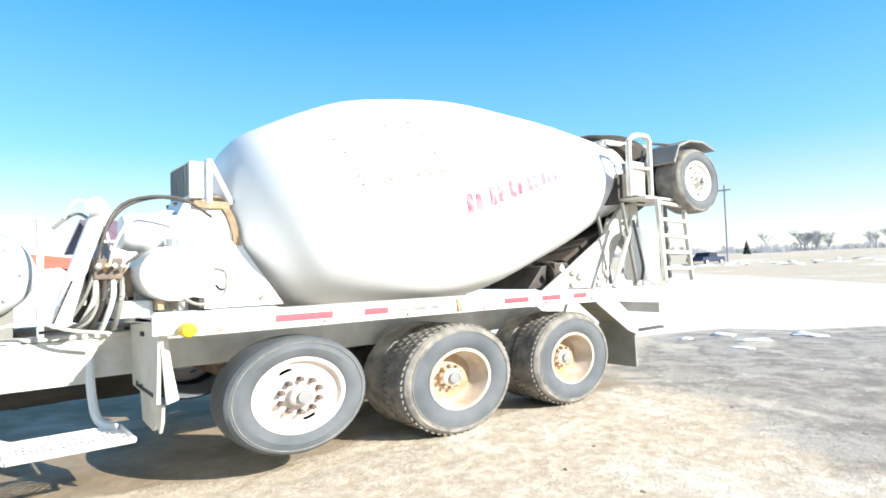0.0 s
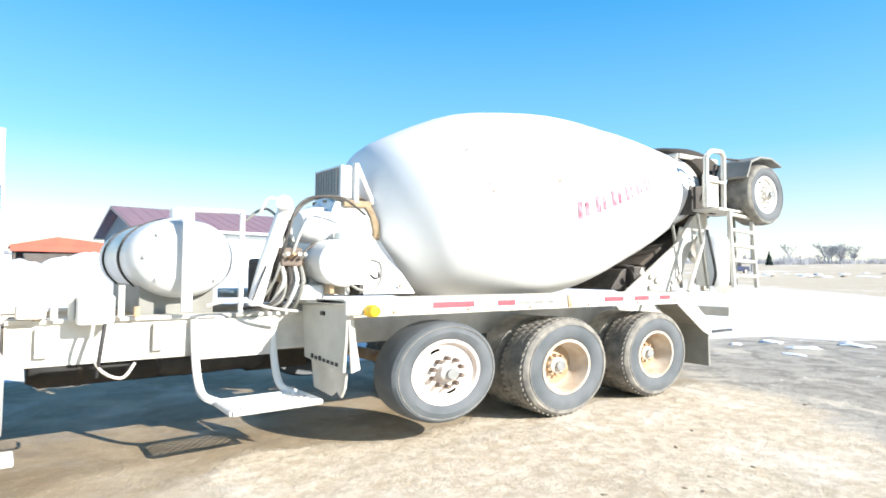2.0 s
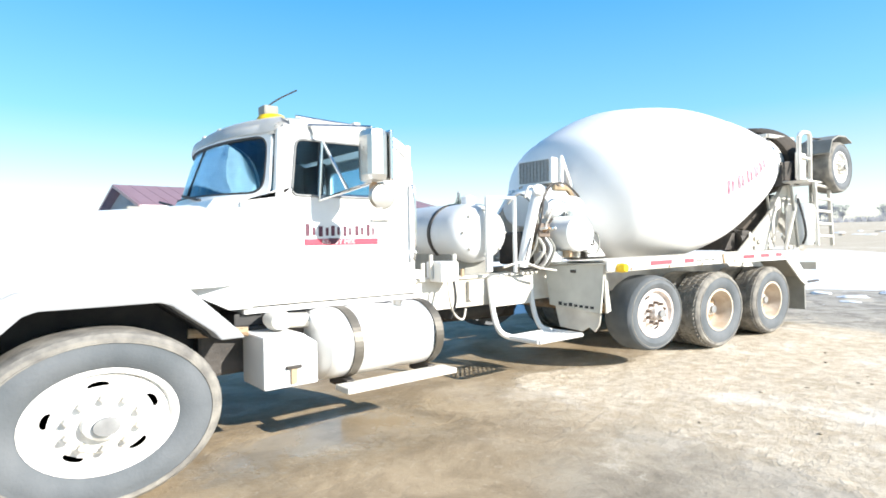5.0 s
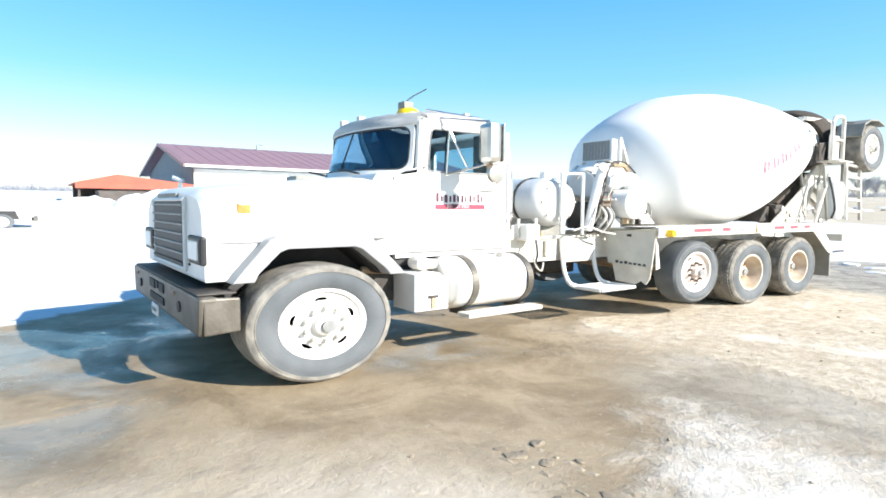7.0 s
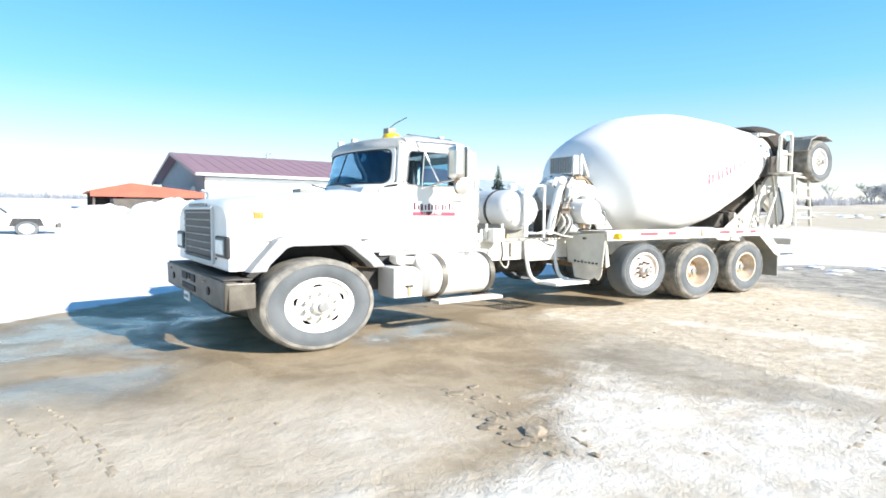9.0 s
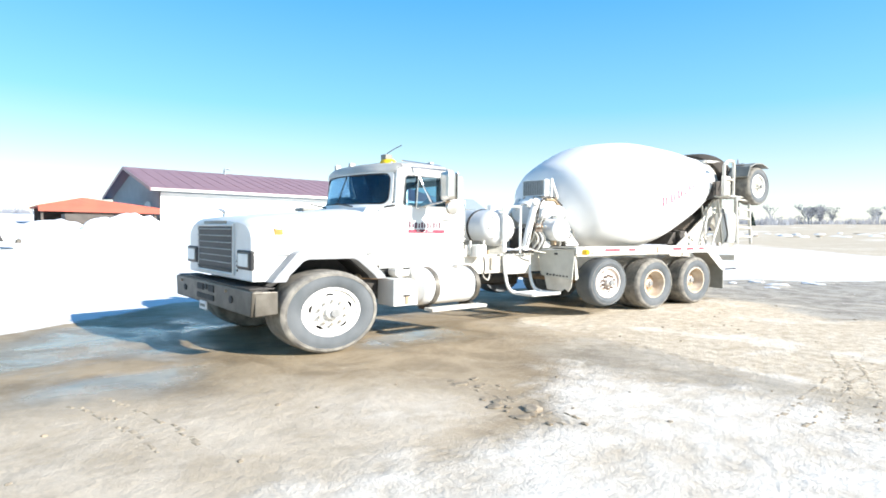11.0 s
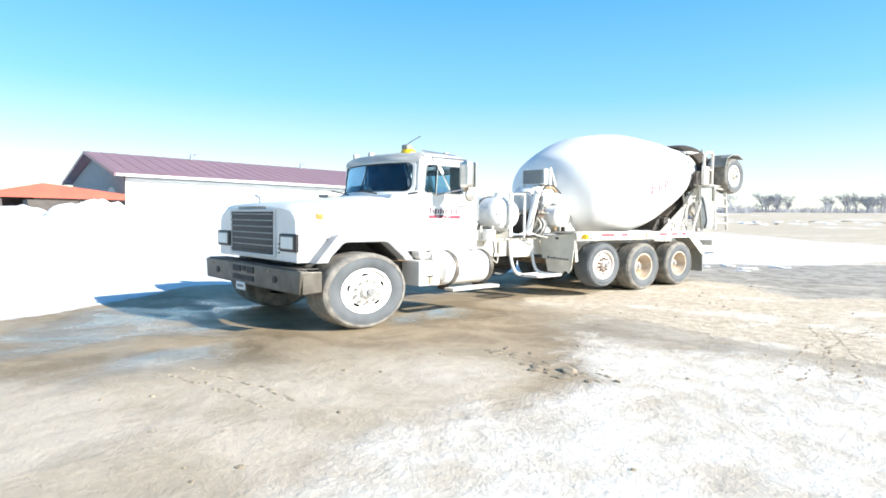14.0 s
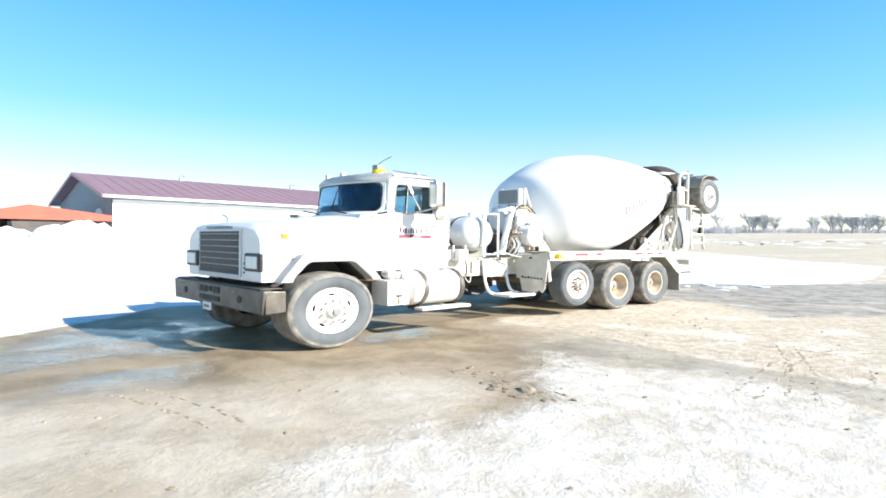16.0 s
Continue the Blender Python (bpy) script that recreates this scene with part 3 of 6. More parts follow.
# rear deck with its side skirts
for y0, y1 in ((-1.26, -0.75), (2 * YC + 0.75, 2 * YC + 1.26)):
    deck = part("fender_deck", box(-2.27, 2.0, y0 + 0.023, y1 - 0.023, 1.09, 1.124, 0.006), dirty_white, truck, "white deck over the rear wheels")
    yo = y0 if y0 < 0 else y1
    sg = -1 if y0 < 0 else 1
    part("deck_skirt", prism([(-2.28, 1.03), (-0.2, 1.02), (1.85, 1.0), (2.05, 1.0), (2.05, 1.13), (-2.28, 1.13)], yo, yo - sg * 0.02, 0.003), white, deck)
    part("deck_slope", prism([(2.01, 1.115), (2.04, 1.135), (2.63, 0.74), (2.65, 0.24), (2.61, 0.24), (2.59, 0.72), (2.01, 1.09)], min(y0, y1) + 0.024, max(y0, y1) - 0.024, 0.004), grey_panel, deck, "bent rear fender with mud guard")
    part("slope_side", prism([(1.9, 0.985), (2.06, 1.12), (2.62, 0.745), (2.62, 0.60), (2.45, 0.66)], yo + sg * 0.004, yo - sg * 0.018, 0.003), white, deck)
    if sg < 0:
        for x0, x1 in ((-1.55, -1.14), (-0.88, -0.68), (0.55, 0.86), (1.05, 1.31), (1.52, 1.72)):
            part("reflector", box(x0, x1, yo - 0.005, yo, 1.055, 1.10, 0.0), red, deck)
        part("deck_bracket", prism([(0.0, 1.02), (0.05, 1.02), (0.02, 1.13), (-0.01, 1.13)], yo - 0.015, yo, 0.002), rust, deck)
        for x0, x1 in ((-0.62, -0.50), (-0.44, -0.33), (-0.27, -0.2)):
            part("worn_lettering", box(x0, x1, yo - 0.004, yo, 1.06, 1.085, 0.0), grey_panel, deck)
        pl = part("front_panel", prism([(-0.46, 1.06), (-1.19, 1.10), (-1.17, 0.86), (-1.14, 0.62), (-0.52, 0.66)], -2.235, -2.21, 0.004, axis="x"), panel_beige, truck, "dusty beige splash panel with faded lettering")
        part("panel_cap", prism([(-0.46, 1.07), (-1.21, 1.105), (-1.21, 1.135), (-0.46, 1.10)], -2.27, -2.10, 0.004, axis="x"), panel_beige, pl)
        part("panel_edge", prism([(-2.23, 1.09), (-2.19, 1.09), (-2.16, 0.86), (-2.12, 0.64), (-2.19, 0.62)], -1.185, -1.165, 0.003), dirty_white, pl)
        for k in range(7):
            part("panel_lettering", box(-2.24, -2.236, -0.68 - 0.065 * k, -0.64 - 0.065 * k, 0.668 - 0.002 * k, 0.692 - 0.002 * k + 0.010 * (k in (0, 2)), 0.0), black, pl, "worn dark lettering bar")
        part("panel_latch", box(-2.25, -2.235, -0.86, -0.80, 1.00, 1.03, 0.004), dark_steel, pl)
        part("lower_flap", prism([(-0.56, 0.66), (-1.12, 0.61), (-1.10, 0.50), (-1.05, 0.43), (-0.98, 0.47), (-0.90, 0.42), (-0.62, 0.44)], -2.20, -2.18, 0.004, axis="x"), dirty_white, pl, "torn pale mud flap")
        lampy = part("side_lamp", revolve([(0, -0.08), (0.04, -0.075), (0.05, -0.045), (0.05, 0.0), (0.042, 0.05), (0, 0.05)], 18, about_y(-2.1, yo - 0.01, 1.055), squash=0.9), yellow, truck, "yellow side lamp", smooth=True)
        part("lamp_bracket", box(-2.24, -2.06, yo + 0.02, yo + 0.05, 1.02, 1.09, 0.004), dirty_white, lampy)

# drum: body of revolution on a slanting axis
AX = Vector((-1.62, YC, 1.725))
AZ = Vector((6.17, 0, 1.33)).normalized()
AN = Vector((-AZ.z, 0, AZ.x))


def on_drum(a, u, v):
    p = Vector((0, 0, 0)) + AZ * a + Vector((0, 1, 0)) * u + AN * v
    return Vector((AX.x + p.x, AX.y + p.y, AX.z + K * p.z))


prof = [(0, 0.20), (0.36, 0.20), (0.44, 0.25), (0.72, 0.36), (0.92, 0.46), (1.02, 0.56), (1.07, 0.64), (1.15, 0.82), (1.26, 1.10), (1.36, 1.40), (1.395, 1.55), (1.415, 1.75), (1.42, 2.1), (1.415, 2.4), (1.40, 2.62), (1.365, 2.85), (1.33, 3.02),
        (1.245, 3.4), (1.16, 3.8), (1.06, 4.2), (0.945, 4.6), (0.83, 5.0), (0.75, 5.25), (0.69, 5.42), (0.66, 5.50), (0.62, 5.51), (0.55, 5.35), (0.3, 5.0), (0, 4.9)]
fine_prof = []
for (r0, a0), (r1, a1) in zip(prof, prof[1:]):
    n = max(1, int(abs(a1 - a0) / 0.25))
    fine_prof += [(r0 + (r1 - r0) * i / n, a0 + (a1 - a0) * i / n) for i in range(n)]
fine_prof.append(prof[-1])
drum = part("drum", revolve(fine_prof, 96, on_drum, squash=1.0), drum_white, truck, "white dusty mixing drum", smooth=True)
part("neck_shroud", revolve([(0.50, 5.44), (0.80, 5.46), (0.84, 5.56), (0.82, 6.0), (0.76, 6.01), (0.74, 5.7), (0.5, 5.6)], 48, on_drum, squash=1.0), grime, truck, "dark stained shroud round the drum mouth", smooth=True)
part("drum_ring", revolve([(0.66, 5.30), (0.745, 5.30), (0.735, 5.40), (0.65, 5.40)], 72, on_drum, squash=1.0), dirty_white, drum, "steel roller ring", smooth=True)


def drum_r(a):
    for (r0, a0), (r1, a1) in zip(prof, prof[1:]):
        if a0 <= a <= a1 and a1 > a0:
            return r0 + (r1 - r0) * (a - a0) / (a1 - a0)
    return 0.5


def drum_patch(a0, a1, t0, t1, material, name, label="", lift=0.006):
    """A small raised patch on the drum's skin between two stations and two angles."""
    bm = bmesh.new()
    n = 4
    grid = [[None] * (n + 1) for _ in range(n + 1)]
    for i in range(n + 1):
        for j in range(n + 1):
            a, t = a0 + (a1 - a0) * i / n, t0 + (t1 - t0) * j / n
            r = drum_r(a) + lift
            grid[i][j] = bm.verts.new(on_drum(a, -r * math.cos(t), r * math.sin(t)))
    for i in range(n):
        for j in range(n):
            bm.faces.new((grid[i][j], grid[i + 1][j], grid[i + 1][j + 1], grid[i][j + 1]))
    return part(name, bm, material, drum, label)


# faded maroon name as a row of plain bars, and the bolted hatch
for i, a in enumerate((1.78, 2.06, 2.33, 2.60, 2.86, 3.12)):
    t, h = -0.09 + 0.035 * i, 0.078 - 0.003 * i
    for a0, a1, t0, t1 in ((0, 0.07, -h, h), (0.11, 0.17, -h * 0.75, h * 0.9)):
        drum_patch(a + a0, a + a1, t + t0, t + t1, faded, "faded_lettering", "faded maroon lettering bar")
for i in range(7):
    for a, t in ((0.95 + 0.11 * i, 0.18), (0.95 + 0.11 * i, 0.66), (0.95, 0.18 + 0.08 * i), (1.63, 0.18 + 0.08 * i)):
        if i % 2 == 0 or random.random() < 0.55:
            drum_patch(a, a + 0.022, t, t + 0.014, rust, "hatch_bolt", lift=0.012)

# drum pedestal at the front
def side_plate(name, sgn, parent, label=""):
    """A tall plate that leans in towards the drum's bearing."""
    bm = bmesh.new()
    rows = []
    for off in (0.0, 0.05):
        rows.append([bm.verts.new((x, YC + sgn * (w - off), z)) for x, w, z in ((-2.06, 0.62, 1.13), (-1.12, 0.58, 1.13), (-1.36, 0.36, 1.58), (-1.46, 0.30, 1.94), (-1.80, 0.30, 1.94), (-1.98, 0.40, 1.60))])
    bm.faces.new(rows[0])
    bm.faces.new(rows[1][::-1])
    for q in range(6):
        bm.faces.new((rows[0][q], rows[0][(q + 1) % 6], rows[1][(q + 1) % 6], rows[1][q]))
    bevel(bm, 0.008)
    return part(name, bm, white, parent, label)


ped = side_plate("front_pedestal", -1, truck, "white drum pedestal plates")
side_plate("pedestal_plate", 1, ped)
part("pedestal_plate", box(-1.66, -1.60, YC - 0.30, YC + 0.30, 1.1, 1.85, 0.008), dirty_white, ped)
part("pedestal_block", box(-1.74, -1.46, -0.20, 0.10, 1.90, 1.96, 0.01), wood_block, ped, "rust streaked yellow bracket")
part("pedestal_seal", revolve([(0.32, 0.14), (0.405, 0.15), (0.415, 0.20), (0.34, 0.21)], 48, on_drum, squash=1.0), wood_block, ped, "rust stained drum bearing ring", smooth=True)
gear = part("gearbox", revolve([(0, -0.36), (0.24, -0.36), (0.28, -0.32), (0.30, -0.15), (0.38, -0.1), (0.38, 0.15), (0, 0.15)], 32, on_drum, squash=1.0), white, truck, "white drum gearbox", smooth=True)
for k in range(10):
    a = 2 * math.pi * k / 10
    part("gearbox_bolt", revolve([(0.025, -0.13), (0.025, -0.09), (0, -0.13)], 6, lambda al, u, v, a=a: on_drum(al, 0.35 * math.cos(a) + u, 0.35 * math.sin(a) + v), squash=1.0), rust, gear)
res = part("oil_tank", revolve([(0, -0.26), (0.16, -0.25), (0.215, -0.2), (0.225, 0.0), (0.215, 0.2), (0.16, 0.25), (0, 0.26)], 32, about_y(-2.02, -0.55, 1.39), squash=0.85), white, truck, "white round oil tank", smooth=True)
part("oil_tank", revolve([(0, -0.3), (0.14, -0.3), (0.165, -0.25), (0.165, 0.25), (0.14, 0.3), (0, 0.3)], 28, about_x(-1.98, -0.42, 1.68), squash=0.8), white, truck, "small white oil tank", smooth=True)
part("filler_cap", revolve([(0.05, 0), (0.05, 0.05), (0, 0.05)], 14, lambda a, u, v: Vector((-2.0 + u, -0.6 + v, 1.58 + a)), squash=1), chrome, res)
pump = part("hydraulic_pump", box(-2.55, -2.2, -0.42, -0.1, 1.08, 1.42, 0.03), dark_steel, truck, "dark oily pump with hoses")
for i in range(5):
    part("pump_valve", revolve([(0, 0), (0.035, 0), (0.035, 0.16), (0.02, 0.2), (0, 0.2)], 10, lambda a, u, v, i=i: Vector((-2.52 + 0.09 * i + u, -0.46 + v, 1.2 + a + 0.04 * (i % 2))), squash=1), rust if i % 2 else dirty_white, pump, smooth=True)
HOSES = [[(-2.42, -0.5, 1.45), (-2.40, -0.56, 1.66), (-2.28, -0.55, 1.84), (-2.05, -0.45, 1.93), (-1.8, -0.3, 1.93)],
         [(-2.62, -0.55, 1.75), (-2.56, -0.55, 1.86), (-2.46, -0.55, 1.84), (-2.40, -0.55, 1.7), (-2.36, -0.55, 1.55)],
         [(-2.66, -0.5, 1.06), (-2.6, -0.66, 1.06), (-2.5, -0.7, 1.12), (-2.42, -0.6, 1.3)],
         [(-2.5, -0.45, 1.2), (-2.45, -0.6, 1.5), (-2.3, -0.55, 1.85), (-1.95, -0.5, 1.93), (-1.7, -0.5, 1.8)],
         [(-2.4, -0.5, 1.25), (-2.35, -0.65, 1.6), (-2.2, -0.62, 1.78), (-2.0, -0.6, 1.72)],
         [(-2.05, -0.7, 1.3), (-1.9, -0.78, 1.18), (-1.72, -0.76, 1.22), (-1.68, -0.72, 1.38), (-1.74, -0.66, 1.42)],
         [(-2.75, -0.6, 1.05), (-2.55, -0.7, 1.1), (-2.4, -0.6, 1.3), (-2.3, -0.5, 1.5)],
         [(-3.0, -0.62, 1.08), (-2.8, -0.66, 1.12), (-2.6, -0.72, 1.06), (-2.4, -0.75, 1.03)],
         [(-2.62, -0.5, 1.06), (-2.5, -0.58, 1.28), (-2.42, -0.52, 1.62), (-2.52, -0.4, 1.8), (-2.66, -0.35, 1.7)],
         [(-2.3, -0.45, 1.1), (-2.28, -0.6, 1.2), (-2.3, -0.55, 1.42), (-2.15, -0.5, 1.55)]]
for i, h in enumerate(HOSES):
    part("hose", tube(arc(h), 0.011), (dark_steel, dirty_white, grey_panel)[i % 3], truck, ("dark dusty hose", "pale hose", "dusty grey hose")[i % 3], smooth=True)

duct = part("filler_pipe", tube([(-2.64, -0.52, 1.06), (-2.56, -0.53, 1.38), (-2.44, -0.53, 1.74)], 0.055, 14), white, truck, "white slanting filler pipe", smooth=True)
part("pipe_elbow", tube(arc([(-2.44, -0.53, 1.72), (-2.42, -0.54, 1.80), (-2.46, -0.60, 1.84)]), 0.06, 12), white, duct, smooth=True)
part("pipe_bead", tube([(-2.68, -0.585, 1.10), (-2.58, -0.59, 1.36)], 0.006, 6), dark_steel, duct)
valves = part("control_valve", box(-2.47, -2.30, -0.60, -0.44, 1.36, 1.50, 0.015), nut_brown, truck, "oily brown control valve stack")
for k in range(4):
    part("valve_spool", tube([(-2.45 + 0.045 * k, -0.60, 1.44 - 0.02 * (k % 2)), (-2.45 + 0.045 * k, -0.68, 1.45)], 0.014, 8), (dirty_white, rust, chrome, dirty_white)[k], valves, smooth=True)
    part("valve_hose", tube(arc([(-2.45 + 0.05 * k, -0.55, 1.37), (-2.47 + 0.05 * k, -0.66, 1.25), (-2.52 + 0.06 * k, -0.62, 1.12), (-2.56 + 0.07 * k, -0.55, 1.04)]), 0.017), (dirty_white, dark_steel, white, grey_panel)[k], valves, smooth=True)
part("pump_cover", box(-2.36, -2.12, -0.62, -0.40, 1.10, 1.22, 0.03), tank_paint, pump, "pale pump cover")
for k in range(3):
    part("tank_bracket", box(-2.12 + 0.13 * k, -2.08 + 0.13 * k, -0.70, -0.45, 1.15 - 0.01 * k, 1.22, 0.006), (rust, dirty_white, dark_steel)[k], res)

# cooler on its stand
cool = part("oil_cooler", box(-1.76, -1.62, -0.17, 0.36, 1.98, 2.27, 0.012), white, truck, "white oil cooler with a grey core")
part("cooler_core", box(-1.772, -1.755, -0.13, 0.32, 2.0, 2.25, 0.004), screen_grey, cool, "grey finned core")
for i in range(9):
    part("cooler_fin", box(-1.778, -1.770, -0.12 + 0.052 * i, -0.116 + 0.052 * i, 2.0, 2.25, 0), grey_panel, cool)
for y in (-0.19, 0.36):
    part("cooler_brace", tube([(-1.62, y, 2.29), (-1.44, y, 1.94)], 0.024), white, cool)
    part("cooler_brace", tube([(-1.62, y, 2.29), (-1.62, y, 1.94)], 0.026), white, cool)

# water tank lying across the frame behind the cab
tank = part("water_tank", revolve([(0, -0.80), (0.20, -0.79), (0.30, -0.75), (0.345, -0.68), (0.36, -0.60), (0.36, 0.60), (0.345, 0.68), (0.30, 0.75), (0.20, 0.79), (0, 0.80)], 56, about_y(-3.10, 0.30, 1.41), squash=0.80), tank_paint, truck, "white cylindrical water tank with steel straps", smooth=True)
for y in (-0.08, 0.62):
    part("tank_strap", revolve([(0.358, -0.02), (0.372, -0.02), (0.372, 0.02), (0.358, 0.02)], 56, about_y(-3.10, y, 1.41), squash=0.80), dark_steel, tank)
part("tank_saddle", box(-3.36, -2.86, -0.28, 0.80, 1.0, 1.22, 0.01), grey_panel, tank, "grey tank saddle")
part("tank_bar", box(-3.15, -3.08, -0.56, -0.53, 1.04, 1.74, 0.006), white, tank)
part("tank_post", tube([(-2.74, -0.52, 1.02), (-2.74, -0.52, 1.76)], 0.02), white, tank)
part("tank_post", tube([(-2.74, -0.52, 1.75), (-3.1, -0.5, 1.74)], 0.015), white, tank)
part("tank_filler", revolve([(0, 0), (0.07, 0), (0.07, 0.07), (0.03, 0.09), (0, 0.09)], 16, lambda a, u, v: Vector((-3.1 + u, -0.25 + v, 1.69 + a)), squash=1), white, tank, smooth=True)
for k in range(8):
    a = 2 * math.pi * k / 8
    part("end_bolt", revolve([(0.014, 0), (0.012, -0.02), (0, -0.02)], 6, about_y(-3.10 + 0.27 * math.cos(a), -0.465, 1.41 + 0.27 * 0.8 * math.sin(a)), squash=1), dirty_white, tank)
brakes = part("air_valve_block", box(-3.75, -3.55, -0.62, -0.4, 0.98, 1.16, 0.02), white, truck, "white air valve block on the frame")
part("air_line", tube(arc([(-3.66, -0.6, 1.0), (-3.68, -0.64, 0.84), (-3.62, -0.63, 0.70), (-3.5, -0.6, 0.64), (-3.42, -0.55, 0.72)]), 0.010), dirty_white, brakes, smooth=True)
part("air_line", tube(arc([(-3.6, -0.6, 1.0), (-3.63, -0.66, 0.82), (-3.64, -0.6, 0.66)]), 0.012), black, brakes, smooth=True)
part("air_tank", revolve([(0, -0.4), (0.1, -0.39), (0.14, -0.33), (0.14, 0.33), (0.1, 0.39), (0, 0.4)], 24, about_x(-2.75, 0.1, 0.62), squash=0.8), black, truck, smooth=True)

res2 = part("air_reservoir", revolve([(0, -0.75), (0.14, -0.74), (0.19, -0.66), (0.19, 0.66), (0.14, 0.74), (0, 0.75)], 24, about_x(-3.2, 0.72, 0.56), squash=0.85), black, truck, "black air reservoir under the frame", smooth=True)
for x in (-3.6, -2.8):
    part("reservoir_band", revolve([(0.19, -0.02), (0.197, -0.02), (0.197, 0.02), (0.19, 0.02)], 24, about_x(x, 0.72, 0.56), squash=0.85), dark_steel, res2)
# added block that keeps the underside dark against the bright snow behind
part("underframe_block", box(-2.35, -1.75, 0.45, 1.1, 0.42, 0.78, 0.02), grime, truck, "dark block added under the frame")

# hanging step
step = part("hanging_step", tube([(-2.93, -0.98, 0.41), (-2.32, -0.98, 0.41), (-2.32, -0.60, 0.41), (-2.93, -0.60, 0.41), (-2.93, -0.98, 0.41)], 0.022), white, truck, "white hanging grated step")
for i in range(-5, 11):
    for q in (-1, 1):
        x0 = -2.93 + 0.061 * i * 1.0 + 0.03
        lo, hi = (x0, x0 + 0.30) if q > 0 else (x0 + 0.30, x0)
        pts = [(lo, -0.97), (hi, -0.61)]
        t0 = [0.0, 1.0]
        for e in range(2):
            for lim in (-2.92, -2.33):
                if abs(hi - lo) > 1e-6:
                    t = (lim - lo) / (hi - lo)
                    if 0 < t < 1:
                        if (lim == -2.92) == (hi > lo):
                            t0[0] = max(t0[0], t)
                        else:
                            t0[1] = min(t0[1], t)
        if (lo + (hi - lo) * 0.5 < -2.95 or lo + (hi - lo) * 0.5 > -2.30) and t0[0] <= 0 and t0[1] >= 1:
            continue
        if t0[1] - t0[0] > 0.05:
            part("grating_bar", tube([(lo + (hi - lo) * t, -0.97 + 0.36 * t, 0.41) for t in t0], 0.0055, 4), white, step)
for x in (-2.98, -2.42):
    part("step_hanger", tube(arc([(x - 0.06, -0.47, 0.98), (x - 0.05, -0.5, 0.66), (x - 0.02, -0.56, 0.47), (x + 0.08, -0.62, 0.41)]), 0.028), white, step, smooth=True)
part("step_plate", box(-3.05, -2.48, -0.50, -0.47, 0.70, 0.98, 0.006), dirty_white, step)

# fuel tank and battery box
fuel = part("fuel_tank", revolve([(0, -0.485), (0.24, -0.485), (0.275, -0.465), (0.287, -0.42), (0.285, 0.05), (0.278, 0.16), (0.285, 0.27), (0.287, 0.42), (0.275, 0.465), (0.24, 0.485), (0, 0.485)], 48, about_x(-4.585, -0.82, 0.64), squash=0.85), aluminium, truck, "dented polished aluminium fuel tank", smooth=True)
for v in fuel.data.vertices:
    d = math.hypot((v.co.x + 4.36) / 0.11, (v.co.z - 0.66) / 0.13)
    if v.co.y < -0.95 and d < 1:
        v.co.y += 0.05 * (1 - d * d)
for k in range(9):
    part("tank_seam", box(-4.95 + 0.075 * k, -4.91 + 0.075 * k, -0.93, -0.915, 0.862, 0.868, 0.0), grey_panel, fuel)
for x in (-4.86, -4.17):
    part("fuel_strap", revolve([(0.287, -0.035), (0.297, -0.035), (0.297, 0.035), (0.287, 0.035)], 48, about_x(x, -0.82, 0.64), squash=0.85), bumper_steel, fuel)
part("fuel_cap", revolve([(0.045, 0), (0.045, 0.04), (0, 0.04)], 14, lambda a, u, v: Vector((-4.40 + u, -0.88 + v, 0.865 + a)), squash=1), chrome, fuel)
part("running_board", box(-4.98, -4.05, -1.16, -0.98, 0.345, 0.385, 0.01), dirty_white, fuel, "worn white running board")
for x in (-4.9, -4.2):
    part("board_bracket", box(x, x + 0.06, -1.0, -0.75, 0.34, 0.40, 0.004), dark_steel, fuel)
bat = part("battery_box", prism([(-5.50, 0.44), (-5.14, 0.44), (-5.14, 0.70), (-5.24, 0.77), (-5.50, 0.77)], -1.06, -0.70, 0.015), white, truck, "white steel battery box")
part("box_latch", box(-5.33, -5.29, -1.075, -1.06, 0.46, 0.56, 0.003), rust, bat)
part("box_latch", box(-5.36, -5.26, -1.08, -1.06, 0.555, 0.575, 0.003), dark_steel, bat)
part("air_cleaner_pipe", tube([(-5.3, -0.8, 0.83), (-5.0, -0.75, 0.80)], 0.05), dirty_white, truck, smooth=True)
part("brake_chamber", revolve([(0, -0.08), (0.07, -0.08), (0.09, 0.0), (0.07, 0.08), (0, 0.08)], 18, about_y(-5.32, -0.85, 0.84), squash=0.8), dirty_white, truck, smooth=True)

# cab shell, built as side walls with openings, roof, back wall and floor
YN, YF = -0.74, 2 * YC + 0.74
cab = part("cab", box(-5.5, -4.12, YN, YF, 0.88, 0.95, 0.01), white, truck, "white day cab with maroon door lettering")


def frame_panel(outer, hole, y0, y1, name, material, parent):
    """A wall with one window opening: the outline minus a hole with as many corners."""
    bm = bmesh.new()
    n = len(outer)
    rings = []
    for y in (y0, y1):
        rings.append(([bm.verts.new((x, y, z)) for x, z in outer], [bm.verts.new((x, y, z)) for x, z in hole]))
    for i in range(n):
        j = (i + 1) % n
        (o0, h0), (o1, h1) = rings
        bm.faces.new((o0[i], o0[j], h0[j], h0[i]))
        bm.faces.new((o1[i], h1[i], h1[j], o1[j]))
        bm.faces.new((o0[i], o1[i], o1[j], o0[j]))
        bm.faces.new((h0[i], h0[j], h1[j], h1[i]))
    return part(name, bm, material, parent)


